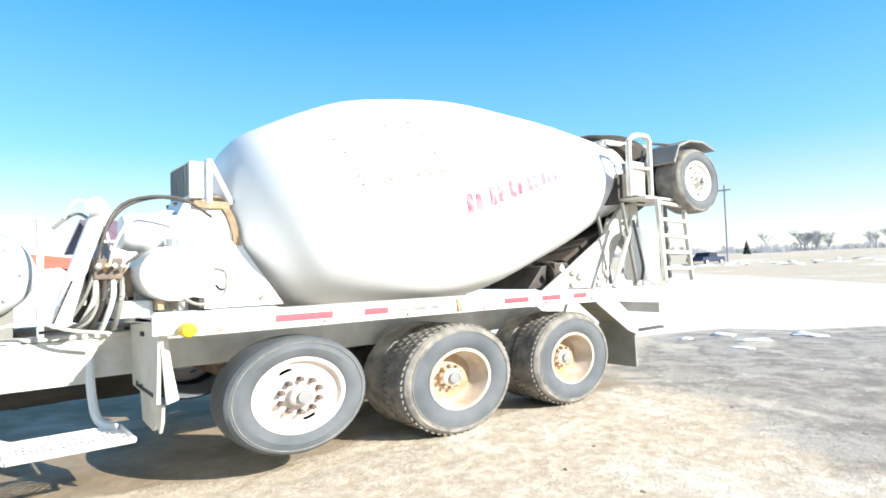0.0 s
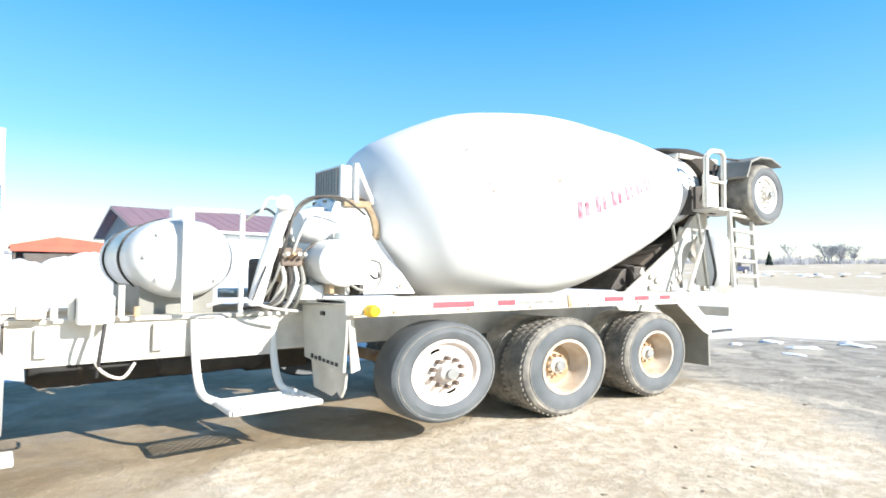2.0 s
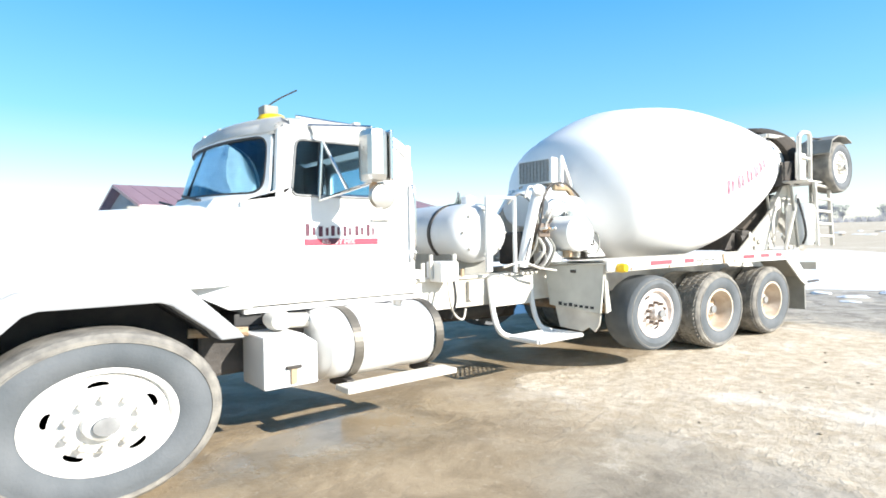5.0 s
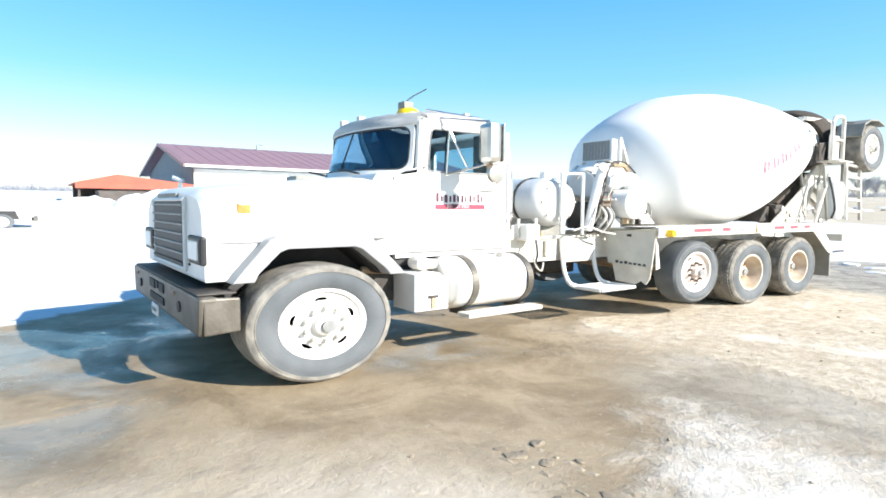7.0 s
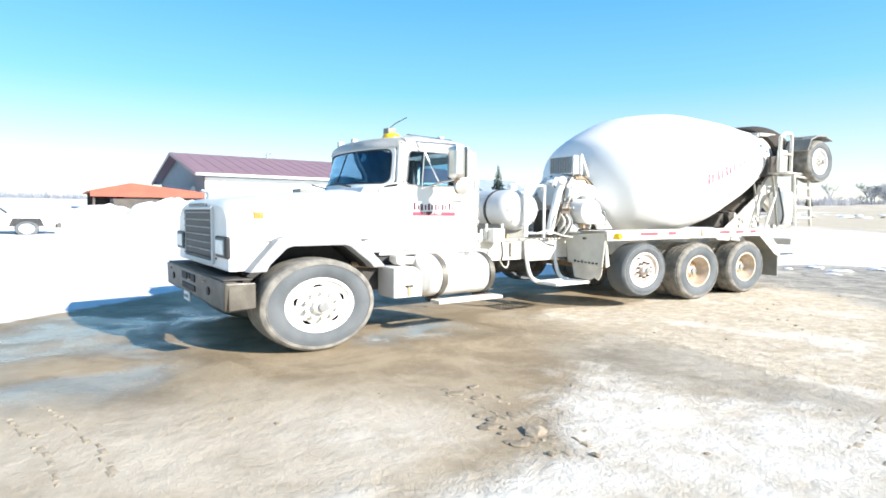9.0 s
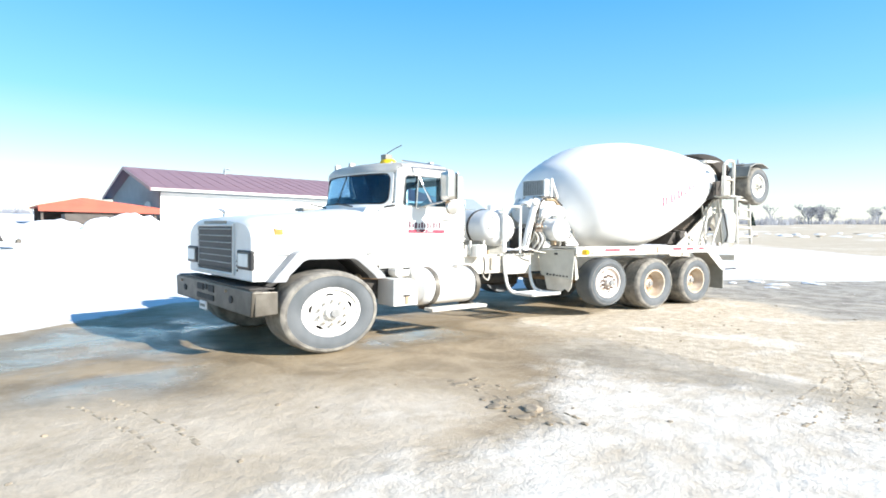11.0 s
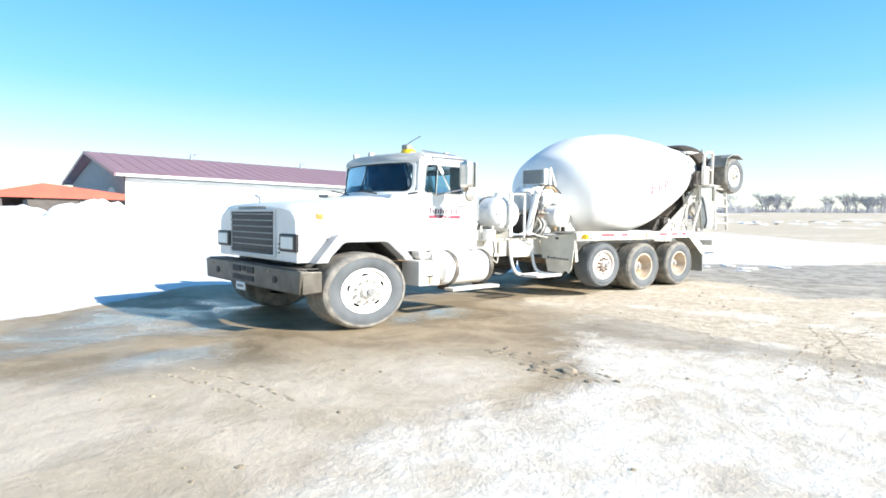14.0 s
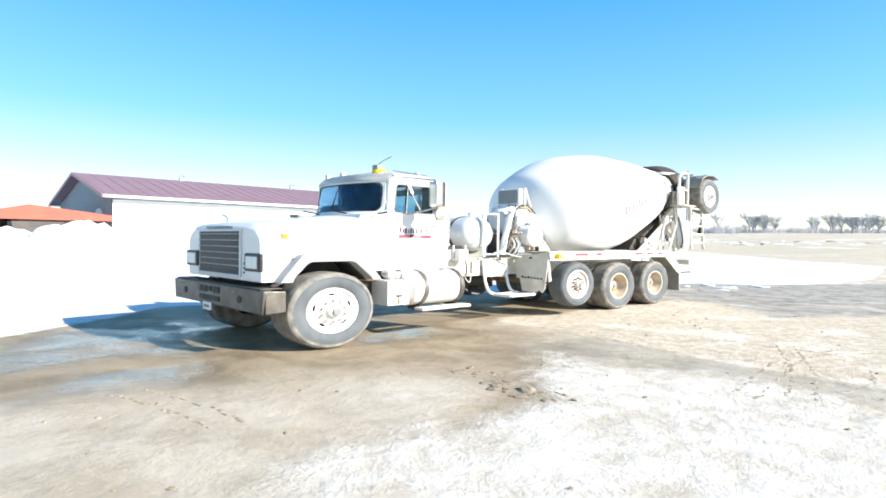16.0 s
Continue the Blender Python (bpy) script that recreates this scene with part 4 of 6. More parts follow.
def rounded(corners, r, n=4):
    """Corners of an outline in x, z cut to arcs."""
    out = []
    m = len(corners)
    for q in range(m):
        p, a, b = Vector(corners[q]), Vector(corners[q - 1]), Vector(corners[(q + 1) % m])
        p0, p1 = p + (a - p).normalized() * r, p + (b - p).normalized() * r
        out += [tuple(p0.lerp(p, t).lerp(p.lerp(p1, t), t)) for t in [k / (n - 1) for k in range(n)]]
    return out


OUT = [(-5.50, 0.92), (-5.50, 1.15), (-5.50, 1.40), (-5.50, 1.62), (-5.235, 1.66), (-5.225, 1.85), (-5.21, 2.0), (-5.20, 2.15), (-4.7, 2.16), (-4.35, 2.17), (-4.20, 2.10), (-4.13, 1.90), (-4.12, 1.60), (-4.12, 1.2), (-4.12, 0.92), (-4.8, 0.92)]
HOLE = rounded([(-5.155, 1.67), (-5.115, 2.06), (-4.405, 2.062), (-4.40, 1.668)], 0.055)
for y0, y1 in ((YN, YN + 0.05), (YF - 0.05, YF)):
    side = frame_panel(OUT, HOLE, y0, y1, "cab_side", white, cab)
    yl = (y1, y1 + 0.006) if y0 < 0 else (y0 - 0.006, y0)
    frame_panel(OUT, HOLE, yl[0] + 0.001, yl[1] + 0.001, 'side_lining', cab_inside, cab)
    ym = (y0 + y1) / 2
    pane = part("side_window", prism(HOLE, ym - 0.004, ym + 0.004, 0), glass, cab, "tinted side window")
    pane.visible_shadow = False
    yo = y0 if y0 < 0 else y1
    part("window_seal", tube([(x, yo, z) for x, z in HOLE + HOLE[:1]], 0.010, 6), grille_bar, cab, "worn grey window seal")
    part("vent_bar", tube([(-4.95, yo, 1.68), (-4.93, yo, 2.05)], 0.014, 6), black, cab)
roof_bm = bmesh.new()
# roof crowned across and rounded at its rims
rx = [(-5.40, 2.12), (-5.385, 2.165), (-5.30, 2.20), (-5.15, 2.222), (-4.9, 2.235), (-4.5, 2.235), (-4.30, 2.205), (-4.19, 2.12), (-4.16, 2.0)]
ry = [(-1.0, -0.13), (-0.985, -0.06), (-0.93, -0.015), (-0.8, 0.01), (-0.4, 0.03), (0, 0.035), (0.4, 0.03), (0.8, 0.01), (0.93, -0.015), (0.985, -0.06), (1.0, -0.13)]
rows = []
for x, z in rx:
    rows.append([roof_bm.verts.new((x + (0.19 * abs(u) ** 2.4 if x < -5.2 else 0), YC + 0.9 * u, max(z + dz * (1 if z > 2.1 else 0.4), 1.98))) for u, dz in ry])
for a, b in zip(rows, rows[1:]):
    for i in range(len(ry) - 1):
        roof_bm.faces.new((a[i], a[i + 1], b[i + 1], b[i]))
bmesh.ops.solidify(roof_bm, geom=roof_bm.faces[:], thickness=0.03)
part("roof", roof_bm, white, cab, smooth=True)
back = frame_panel([(YN + 0.02, 0.92), (YN + 0.02, 2.1), (YF - 0.02, 2.1), (YF - 0.02, 0.92)], [(YC - 0.4, 1.65), (YC - 0.4, 2.0), (YC + 0.4, 2.0), (YC + 0.4, 1.65)], 0, 0.04, "cab_back", white, cab)
back.matrix_basis = Matrix(((0, 1, 0, -4.17), (1, 0, 0, 0), (0, 0, 1, 0), (0, 0, 0, 1)))
pane = part("rear_window", box(-4.155, -4.145, YC - 0.41, YC + 0.41, 1.64, 2.01, 0), glass, cab)
pane.visible_shadow = False
# windscreen: curved pane between pillars
ws = bmesh.new()
cols = []
NW = 14
for i in range(NW + 1):
    u = -1 + 2 * i / NW
    y = YC + 0.84 * u
    bow = 1 - abs(u) ** 2.4
    cols.append([ws.verts.new((x - b * bow, y, z)) for x, z, b in ((-5.27, 1.66, 0.33), (-5.26, 1.80, 0.29), (-5.25, 1.95, 0.245), (-5.235, 2.09, 0.20))])
for a, b in zip(cols, cols[1:]):
    for k in range(3):
        ws.faces.new((a[k], a[k + 1], b[k + 1], b[k]))
bmesh.ops.solidify(ws, geom=ws.faces[:], thickness=0.008)
pane = part("windscreen", ws, glass, cab, "tinted curved windscreen", smooth=True)
pane.visible_shadow = False
def on_screen(u, z, out=0.0):
    """A place on the windscreen's bowed face."""
    k = (z - 1.66) / 0.43
    bow = 1 - min(1.0, abs(u)) ** 2.4
    return Vector((-5.27 + 0.035 * k - (0.33 - 0.13 * k) * bow - out, YC + 0.84 * u, z))


inner = rounded([(-0.955, 1.685), (-0.955, 2.075), (0.955, 2.075), (0.955, 1.685)], 0.11, 7)
edge = []
for q in range(len(inner)):
    (x0, z0), (x1, z1) = inner[q], inner[(q + 1) % len(inner)]
    n = 10 if abs(x1 - x0) > 0.8 else 1
    edge += [(x0 + (x1 - x0) * k / n, z0 + (z1 - z0) * k / n) for k in range(n)]
bm = bmesh.new()
lips = []
for grow, out in ((0.0, 0.022), (0.0, 0.010), (0.07, 0.012), (0.07, 0.030), (0.0, 0.022)):
    lips.append([bm.verts.new(on_screen(u + (grow * 0.9 if u > 0 else -grow * 0.9) * min(1, abs(u) ** 8 * 1.2), z + (grow * 0.7 if z > 1.88 else -grow * 0.7), out)) for u, z in edge])
for a, b in zip(lips, lips[1:]):
    for k in range(len(edge)):
        l = (k + 1) % len(edge)
        bm.faces.new((a[k], a[l], b[l], b[k]))
part("windscreen_surround", bm, white, cab, "white surround with rounded corners", smooth=True)
part("windscreen_seal", tube([on_screen(u, z, 0.014) for u, z in edge + edge[:1]], 0.011, 6), black, cab)
part("screen_divider", tube([on_screen(0.0, 1.69, 0.006), on_screen(0.0, 2.07, 0.006)], 0.009, 6), black, cab)
for sgn in (-1, 1):
    y = YC + sgn * 0.84
    part("pillar", prism([(-5.275, 1.60), (-5.245, 2.12), (-5.19, 2.14), (-5.21, 1.60)], min(y, y + sgn * 0.055), max(y, y + sgn * 0.055), 0.015), white, cab)
hb = bmesh.new()
rows = []
for i in range(NW + 1):
    u = -1 + 2 * i / NW
    q = 0.20 * (1 - abs(u) ** 2.4)
    rows.append([hb.verts.new((x - q, YC + 0.87 * u, z)) for x, z in ((-5.245, 2.085), (-5.265, 2.10), (-5.25, 2.16), (-5.18, 2.215))])
for a, b in zip(rows, rows[1:]):
    for k in range(3):
        hb.faces.new((a[k], a[k + 1], b[k + 1], b[k]))
bmesh.ops.solidify(hb, geom=hb.faces[:], thickness=0.02)
part("roof_header", hb, white, cab, smooth=True)
for y in (YN + 0.002, YF - 0.072):
    part("cowl_corner", prism([(-5.46, 1.58), (-5.18, 1.58), (-5.19, 1.72), (-5.27, 1.70), (-5.34, 1.665)], y, y + 0.07, 0.008), white, cab)
part("cowl", prism([(-5.75, 1.52), (-5.66, 1.635), (-5.25, 1.65), (-5.25, 1.30), (-5.6, 1.30)], YC - 0.86, YC + 0.86, 0.02), white, cab)
for y in (YC - 0.45, YC + 0.25):
    part("wiper", tube([(-5.63, y, 1.65), (-5.64, y + 0.28, 1.69), (-5.62, y + 0.46, 1.71)], 0.010, 6), black, cab)
part("dashboard", prism([(-5.5, 1.3), (-5.5, 1.62), (-5.25, 1.60), (-5.2, 1.3)], YN + 0.06, YF - 0.06, 0.02), cab_inside, cab)
part("cab_lining", box(-4.24, -4.20, YN + 0.06, YC - 0.42, 1.0, 2.1, 0.01), cab_inside, cab)
part("cab_lining", box(-4.24, -4.20, YC + 0.42, YF - 0.06, 1.0, 2.1, 0.01), cab_inside, cab)
part("headliner", box(-5.25, -4.22, YN + 0.06, YF - 0.06, 2.14, 2.16, 0.005), cab_inside, cab)
for y in (-0.32, 0.62):
    st = part("seat", box(-4.85, -4.4, y - 0.22, y + 0.22, 1.15, 1.32, 0.04), seat_mat, cab, "blue-grey vinyl seat")
    part("seat_back", box(-4.5, -4.36, y - 0.22, y + 0.22, 1.32, 1.60, 0.04), seat_mat, st)
sw = part("steering_wheel", bmesh.new(), black, cab)
bm = bmesh.new()
tube([(-5.08 + 0.10 * math.sin(a) * 0.6, -0.32 + 0.22 * math.cos(a), 1.62 + 0.12 * math.sin(a)) for a in [2 * math.pi * k / 24 for k in range(25)]], 0.014, 6, bm)
tube([(-5.08, -0.32, 1.62), (-5.25, -0.32, 1.5)], 0.02, 6, bm)
tube([(-5.08, -0.54, 1.62), (-5.08, -0.10, 1.62)], 0.012, 6, bm)
bm.to_mesh(sw.data)
bm.free()
sw.data.materials.clear()
sw.data.materials.append(black)
# door seams, handle, lettering bars
for seam in ([(-5.28, YN, 0.96), (-5.28, YN, 1.55), (-5.22, YN, 1.66)], [(-4.33, YN, 2.05), (-4.30, YN, 1.6), (-4.32, YN, 0.96)], [(-5.28, YN, 0.96), (-4.32, YN, 0.96)]):
    part("door_seam", tube(seam, 0.005, 4), dirty_white, cab)
part("door_handle", box(-4.52, -4.36, YN - 0.03, YN, 1.50, 1.52, 0.006), chrome, cab, "chrome door handle")
part("grab_rail", tube(arc([(-4.16, YN - 0.01, 1.2), (-4.15, YN - 0.05, 1.25), (-4.15, YN - 0.05, 1.72), (-4.16, YN - 0.01, 1.78)]), 0.012), chrome, cab)
part("door_decal", box(-5.065, -4.465, YN - 0.004, YN, 1.322, 1.368, 0), decal_red, cab, "red stripe under the door lettering")
for i, wd in enumerate((0.08, 0.085, 0.075, 0.07, 0.075, 0.07)):
    x = -5.055 + 0.099 * i
    z0 = 1.385 + (0.0 if i % 2 else 0.004)
    part("door_lettering", box(x, x + wd * 0.36, YN - 0.004, YN, z0, z0 + 0.072 + 0.014 * (i in (0, 5)), 0), decal_dark, cab, "dark maroon lettering bar")
    part("door_lettering", box(x + wd * 0.66, x + wd * 0.90, YN - 0.004, YN, z0 + 0.006, z0 + 0.062, 0), decal_dark, cab, "dark maroon lettering bar")
words = bpy.data.curves.new("stripe_words", "FONT")
words.body, words.size, words.align_x, words.align_y = "READY MIX", 0.052, "CENTER", "CENTER"
sign = bpy.data.objects.new("stripe_words", words)
scene.collection.objects.link(sign)
bpy.context.view_layer.update()
flat = bpy.data.meshes.new_from_object(sign.evaluated_get(bpy.context.evaluated_depsgraph_get()))
bpy.data.objects.remove(sign)
bm = bmesh.new()
bm.from_mesh(flat)
for v in bm.verts:
    v.co = Vector((-4.80 + v.co.x, YN - 0.008, 1.345 + v.co.y * 0.85))
part("stripe_lettering", bm, white, cab, "pale words on the red stripe")
part("door_emblem", prism([(-4.89, 1.372), (-4.80, 1.372), (-4.83, 1.332), (-4.86, 1.332)], YN - 0.012, YN - 0.009, 0), decal_dark, cab, "dark wedge emblem")
part("door_drip", box(-5.5, -4.13, YN - 0.012, YN, 0.93, 0.96, 0.004), dirty_white, cab)
# mirror on its arms
mir = part("mirror", box(-4.82, -4.68, -1.24, -1.05, 1.74, 2.10, 0.05), mirror_back, truck, "tall chrome door mirror")
part("mirror_frame", box(-4.675, -4.65, -1.25, -1.04, 1.75, 2.09, 0.012), chrome, mir)
part("mirror_foot", box(-4.77, -4.73, -1.17, -1.12, 1.68, 1.75, 0.008), rust, mir)
part("round_mirror", revolve([(0, -0.03), (0.09, -0.02), (0.105, 0.0), (0, 0.012)], 24, about_y(-4.70, -1.17, 1.645), squash=0.85), mirror_back, mir, "round convex mirror", smooth=True)
for a, b in (((-4.76, -1.15, 2.11), (-5.02, YN, 2.16)), ((-4.76, -1.15, 1.74), (-4.95, YN, 1.64)), ((-4.95, YN - 0.01, 1.64), (-4.93, YN - 0.03, 2.06)), ((-4.93, YN - 0.03, 2.06), (-4.80, YN - 0.14, 1.72))):
    part("mirror_arm", tube([a, b], 0.012, 6), chrome, mir)
part("mirror", box(-4.83, -4.70, 1.32, 1.57, 1.74, 2.10, 0.025), mirror_back, truck, "tall chrome door mirror")
# roof beacon, horns, antenna, rails
bea = part("beacon", revolve([(0, 0), (0.11, 0), (0.11, 0.05), (0.09, 0.09), (0.04, 0.11), (0, 0.11)], 20, lambda a, u, v: Vector((-5.12 + u, -0.35 + v, 2.22 + a * 0.7)), squash=1), yellow, truck, "yellow roof beacon", smooth=True)
part("roof_box", box(-5.20, -5.09, -0.41, -0.29, 2.28, 2.35, 0.012), grey_panel, truck, "small grey roof lamp box")
part("antenna", tube(arc([(-5.14, -0.35, 2.36), (-5.06, -0.37, 2.42), (-4.94, -0.4, 2.49)]), 0.006, 5), black, truck)
for y in (0.35, 0.75):
    part("roof_lamp", box(-5.28, -5.2, y, y + 0.06, 2.22, 2.29, 0.012), dirty_white, truck)
part("roof_rail", tube([(-5.0, -0.5, 2.27), (-4.35, -0.5, 2.25)], 0.012, 6), chrome, truck)
part("roof_lamp", box(-4.45, -4.39, -0.4, -0.33, 2.24, 2.31, 0.01), dirty_white, truck)

# hood with wide fenders
hood = bmesh.new()
stations = [(-7.17, 1.05, 1.40, 1.445), (-7.10, 1.10, 1.46, 1.49), (-6.7, 1.10, 1.50, 1.535), (-6.1, 1.08, 1.55, 1.585), (-5.75, 1.02, 1.58, 1.62), (-5.55, 0.92, 1.59, 1.64)]
rows = []
for x, hw, zs, zt in stations:
    half = [(hw, 1.08), (hw, 1.25), (hw - 0.03, zs - 0.09), (hw - 0.14, zs - 0.015), (hw - 0.35, zs + 0.015), (0.35, zt - 0.005), (0.0, zt)]
    rows.append([hood.verts.new((x, YC + y, z)) for y, z in half] + [hood.verts.new((x, YC - y, z)) for y, z in half[-2::-1]])
for a, b in zip(rows, rows[1:]):
    for i in range(len(a) - 1):
        hood.faces.new((a[i], a[i + 1], b[i + 1], b[i]))
hood.faces.new(rows[0])
hood.faces.new(rows[-1][::-1])
hd = part("hood", hood, white, truck, "white tilting fibreglass hood", smooth=True)
part("hood_nose", prism([(YC - 1.08, 0.80), (YC + 1.08, 0.80), (YC + 1.08, 1.10), (YC - 1.08, 1.10)], -7.168, -6.99, 0.02, axis="x"), white, hd)
for sgn in (-1, 1):
    yo = YC + sgn * 1.25
    yi = YC + sgn * 1.075
    ARCH = [(-7.03, 0.80), (-6.98, 0.86), (-6.76, 1.10), (-6.70, 1.125), (-6.0, 1.125), (-5.93, 1.10), (-5.66, 0.84), (-5.62, 0.79), (-5.76, 0.79), (-5.80, 0.84), (-6.02, 1.01), (-6.08, 1.03), (-6.62, 1.03), (-6.68, 1.01), (-6.84, 0.86), (-6.87, 0.80)]
    # near lip painted grey: its weaker light is put into the colour
    part("fender_flare", prism(ARCH, min(yo, yi), max(yo, yi), 0.012), mat("shaded_white_fender", (0.37, 0.38, 0.395), (0.32, 0.325, 0.33), 3.0, 0.6) if sgn < 0 else white, hd, "white fender lip, greyed for shade on the near side")
    part("fender_side", prism([(-7.02, 0.80), (-6.99, 0.80), (-6.74, 1.09), (-7.02, 1.09)], min(YC + sgn * 0.9, YC + sgn * 1.075), max(YC + sgn * 0.9, YC + sgn * 1.075), 0.0), white, hd)
    part("cowl_side", prism([(-5.95, 1.1), (-5.60, 0.92), (-5.45, 0.92), (-5.45, 1.58), (-5.8, 1.56)], min(YC + sgn * 0.86, YC + sgn * 0.92), max(YC + sgn * 0.86, YC + sgn * 0.92), 0.01), white, hd)
    part("arch_liner", prism([(x + (0.012 if x < -6.36 else -0.012), z - 0.006) for x, z in ARCH], min(YC + sgn * 0.70, YC + sgn * 1.07), max(YC + sgn * 0.70, YC + sgn * 1.07), 0), black, hd, "dark wheel arch liner")
    part("side_marker", box(-6.94, -6.84, YC + sgn * 1.06 - 0.035, YC + sgn * 1.06 + 0.035, 1.285, 1.365, 0.014), amber, hd, "amber side marker lamp")
    lamp = part("headlamp", box(-7.195, -7.15, YC + sgn * 0.90 - 0.20, YC + sgn * 0.90 + 0.20, 0.92, 1.125, 0.02), grille_black, hd, "square headlamp in a dark bezel")
    part("lamp_bezel", box(-7.20, -7.19, YC + sgn * 0.90 - 0.165, YC + sgn * 0.90 + 0.165, 0.94, 1.105, 0.012), bumper_steel, lamp)
    part("lamp_glass", box(-7.207, -7.195, YC + sgn * 0.90 - 0.14, YC + sgn * 0.90 + 0.14, 0.955, 1.09, 0.012), lens_mat, lamp)
    for k in range(3):
        part("nose_bolt", revolve([(0.016, 0), (0.012, -0.012), (0, -0.012)], 8, about_x(-7.168, YC + sgn * 0.66, 0.90 + 0.05 * k)), dark_steel, hd)
part("wheel_well", box(-6.95, -5.7, YC - 0.75, YC + 0.75, 0.62, 1.08, 0.02), black, hd)
part("grille_recess", box(-7.185, -7.15, YC - 0.56, YC + 0.64, 0.86, 1.38, 0.01), grille_black, hd, "dark grille with horizontal bars")
for i in range(7):
    z = 0.89 + 0.075 * i
    part("grille_bar", prism([(-7.205, z), (-7.18, z - 0.003), (-7.18, z + 0.010), (-7.203, z + 0.014)], YC - 0.55, YC + 0.63, 0.003), grille_bar if i else dark_steel, hd)
part("grille_frame", tube([(-7.18, YC - 0.57, 0.85), (-7.18, YC - 0.57, 1.39), (-7.18, YC + 0.65, 1.39), (-7.18, YC + 0.65, 0.85), (-7.18, YC - 0.57, 0.85)], 0.018, 6), white, hd)
part("name_plate", box(-7.19, -7.165, YC - 0.32, YC + 0.42, 1.405, 1.44, 0.004), grey_panel, hd, "grey maker's name bar without letters")
part("hood_ornament", tube(arc([(-7.08, YC + 0.04, 1.49), (-7.08, YC + 0.04, 1.55), (-7.14, YC + 0.04, 1.58)]), 0.018), chrome, hd, smooth=True)
part("hood_mirror", box(-5.95, -5.75, YC + 0.28, YC + 0.55, 1.60, 1.645, 0.015), grey_panel, hd)
bump = part("bumper", prism([(YC - 1.30, 0.47), (YC + 1.30, 0.47), (YC + 1.34, 0.73), (YC + 1.15, 0.735), (YC - 1.15, 0.735), (YC - 1.34, 0.73)], -7.27, -7.15, 0.02, axis="x"), bumper_steel, truck, "worn steel front bumper")
part("bumper_return", prism([(-7.24, 0.475), (-7.0, 0.49), (-7.0, 0.72), (-7.24, 0.728)], YC - 1.335, YC - 1.28, 0.012), bumper_steel, bump)
part("bumper_step", box(-7.26, -7.0, YC - 1.25, YC + 1.25, 0.737, 0.75, 0.004), dark_steel, bump)
for y0, y1, z0, z1 in ((-0.20, -0.02, 0.625, 0.70), (0.03, 0.12, 0.64, 0.70), (0.17, 0.40, 0.625, 0.70), (-0.20, 0.40, 0.525, 0.585)):
    part("bumper_slot", box(-7.282, -7.265, YC + y0, YC + y1, z0, z1, 0.004), black, bump)
for y in (-0.75, 0.9):
    part("tow_hole", revolve([(0.05, 0), (0.05, -0.012), (0, -0.012)], 14, about_x(-7.268, YC + y, 0.6), squash=0.8), black, bump)
    part("bumper_bolt", revolve([(0.02, 0), (0.015, -0.015), (0, -0.015)], 8, about_x(-7.27, YC + y + 0.15, 0.68), squash=0.8), rust, bump)
pt = part("number_plate", box(-7.29, -7.275, YC + 0.02, YC + 0.27, 0.40, 0.50, 0.004), white, bump, "white number plate")
part("plate_bar", box(-7.294, -7.29, YC + 0.06, YC + 0.23, 0.435, 0.465, 0), grey_panel, pt)
part("underbody", box(-5.55, -4.15, YC - 0.85, YC + 0.85, 0.80, 0.885, 0.01), black, truck)
part("chassis_side", box(-5.78, -4.3, YC - 0.86, YC - 0.5, 0.50, 0.80, 0.02), dark_steel, truck, "dark greasy chassis side")
part("steering_link", tube([(-5.85, YC - 0.9, 0.80), (-5.5, YC - 0.95, 0.78)], 0.03), rust, truck)
part("engine_block", box(-6.9, -5.6, YC - 0.35, YC + 0.35, 0.6, 1.3, 0.05), black, truck)

# rear of the truck: hopper, chute, ladder, platform, raised booster axle
hop = part("charge_hopper", prism([(3.35, 2.35), (3.55, 2.95), (3.75, 3.0), (4.35, 3.0), (4.3, 2.5), (4.15, 2.25)], YC - 0.55, YC + 0.55, 0.02), dark_steel, truck, "dark stained charge hopper")
part("hopper_lip", tube([(3.3, YC - 0.62, 2.98), (4.35, YC - 0.62, 3.02), (4.4, YC + 0.62, 3.02), (3.3, YC + 0.62, 2.98), (3.3, YC - 0.62, 2.98)], 0.035), dirty_white, hop)
for y in (YC - 0.85, YC + 0.8):
    part("rear_pedestal", prism([(2.5, 1.1), (2.75, 1.1), (3.45, 2.0), (3.45, 2.15), (3.28, 2.12), (3.0, 1.85)], y, y + 0.06, 0.008), dirty_white, truck, "dirty white rear drum pedestal")
    part("pedestal_leg", prism([(3.55, 1.1), (3.72, 1.1), (3.62, 2.4), (3.45, 2.4)], y, y + 0.06, 0.008), dirty_white, truck)
    part("pedestal_web", prism([(1.75, 1.12), (2.9, 1.12), (3.2, 1.75), (3.1, 1.85)], y + 0.01, y + 0.05, 0.008), dirty_white, truck, "pale concrete splashed web plate")
part("drum_roller", revolve([(0, -0.1), (0.15, -0.1), (0.15, 0.1), (0, 0.1)], 24, lambda a, u, v: Vector((3.55 + a, YC - 0.5 + u, 1.88 + v))), rust, truck, "rusty drum roller", smooth=True)
part("roller_guard", revolve([(0.0, -0.06), (0.2, -0.06), (0.22, -0.03), (0.22, 0.1), (0, 0.1)], 24, about_x(2.1, YC - 0.55, 1.27), squash=0.8), dark_steel, truck)
part("roller_cradle", prism([(2.35, 1.45), (3.5, 2.02), (3.62, 2.02), (3.62, 1.75), (2.7, 1.32)], YC - 0.62, YC + 0.62, 0.01), grime, truck, "greasy dark roller cradle")
part("rear_toolbox", box(2.05, 2.3, -0.6, -0.3, 1.13, 1.42, 0.02), dark_steel, truck)
chute = bmesh.new()
rows = []
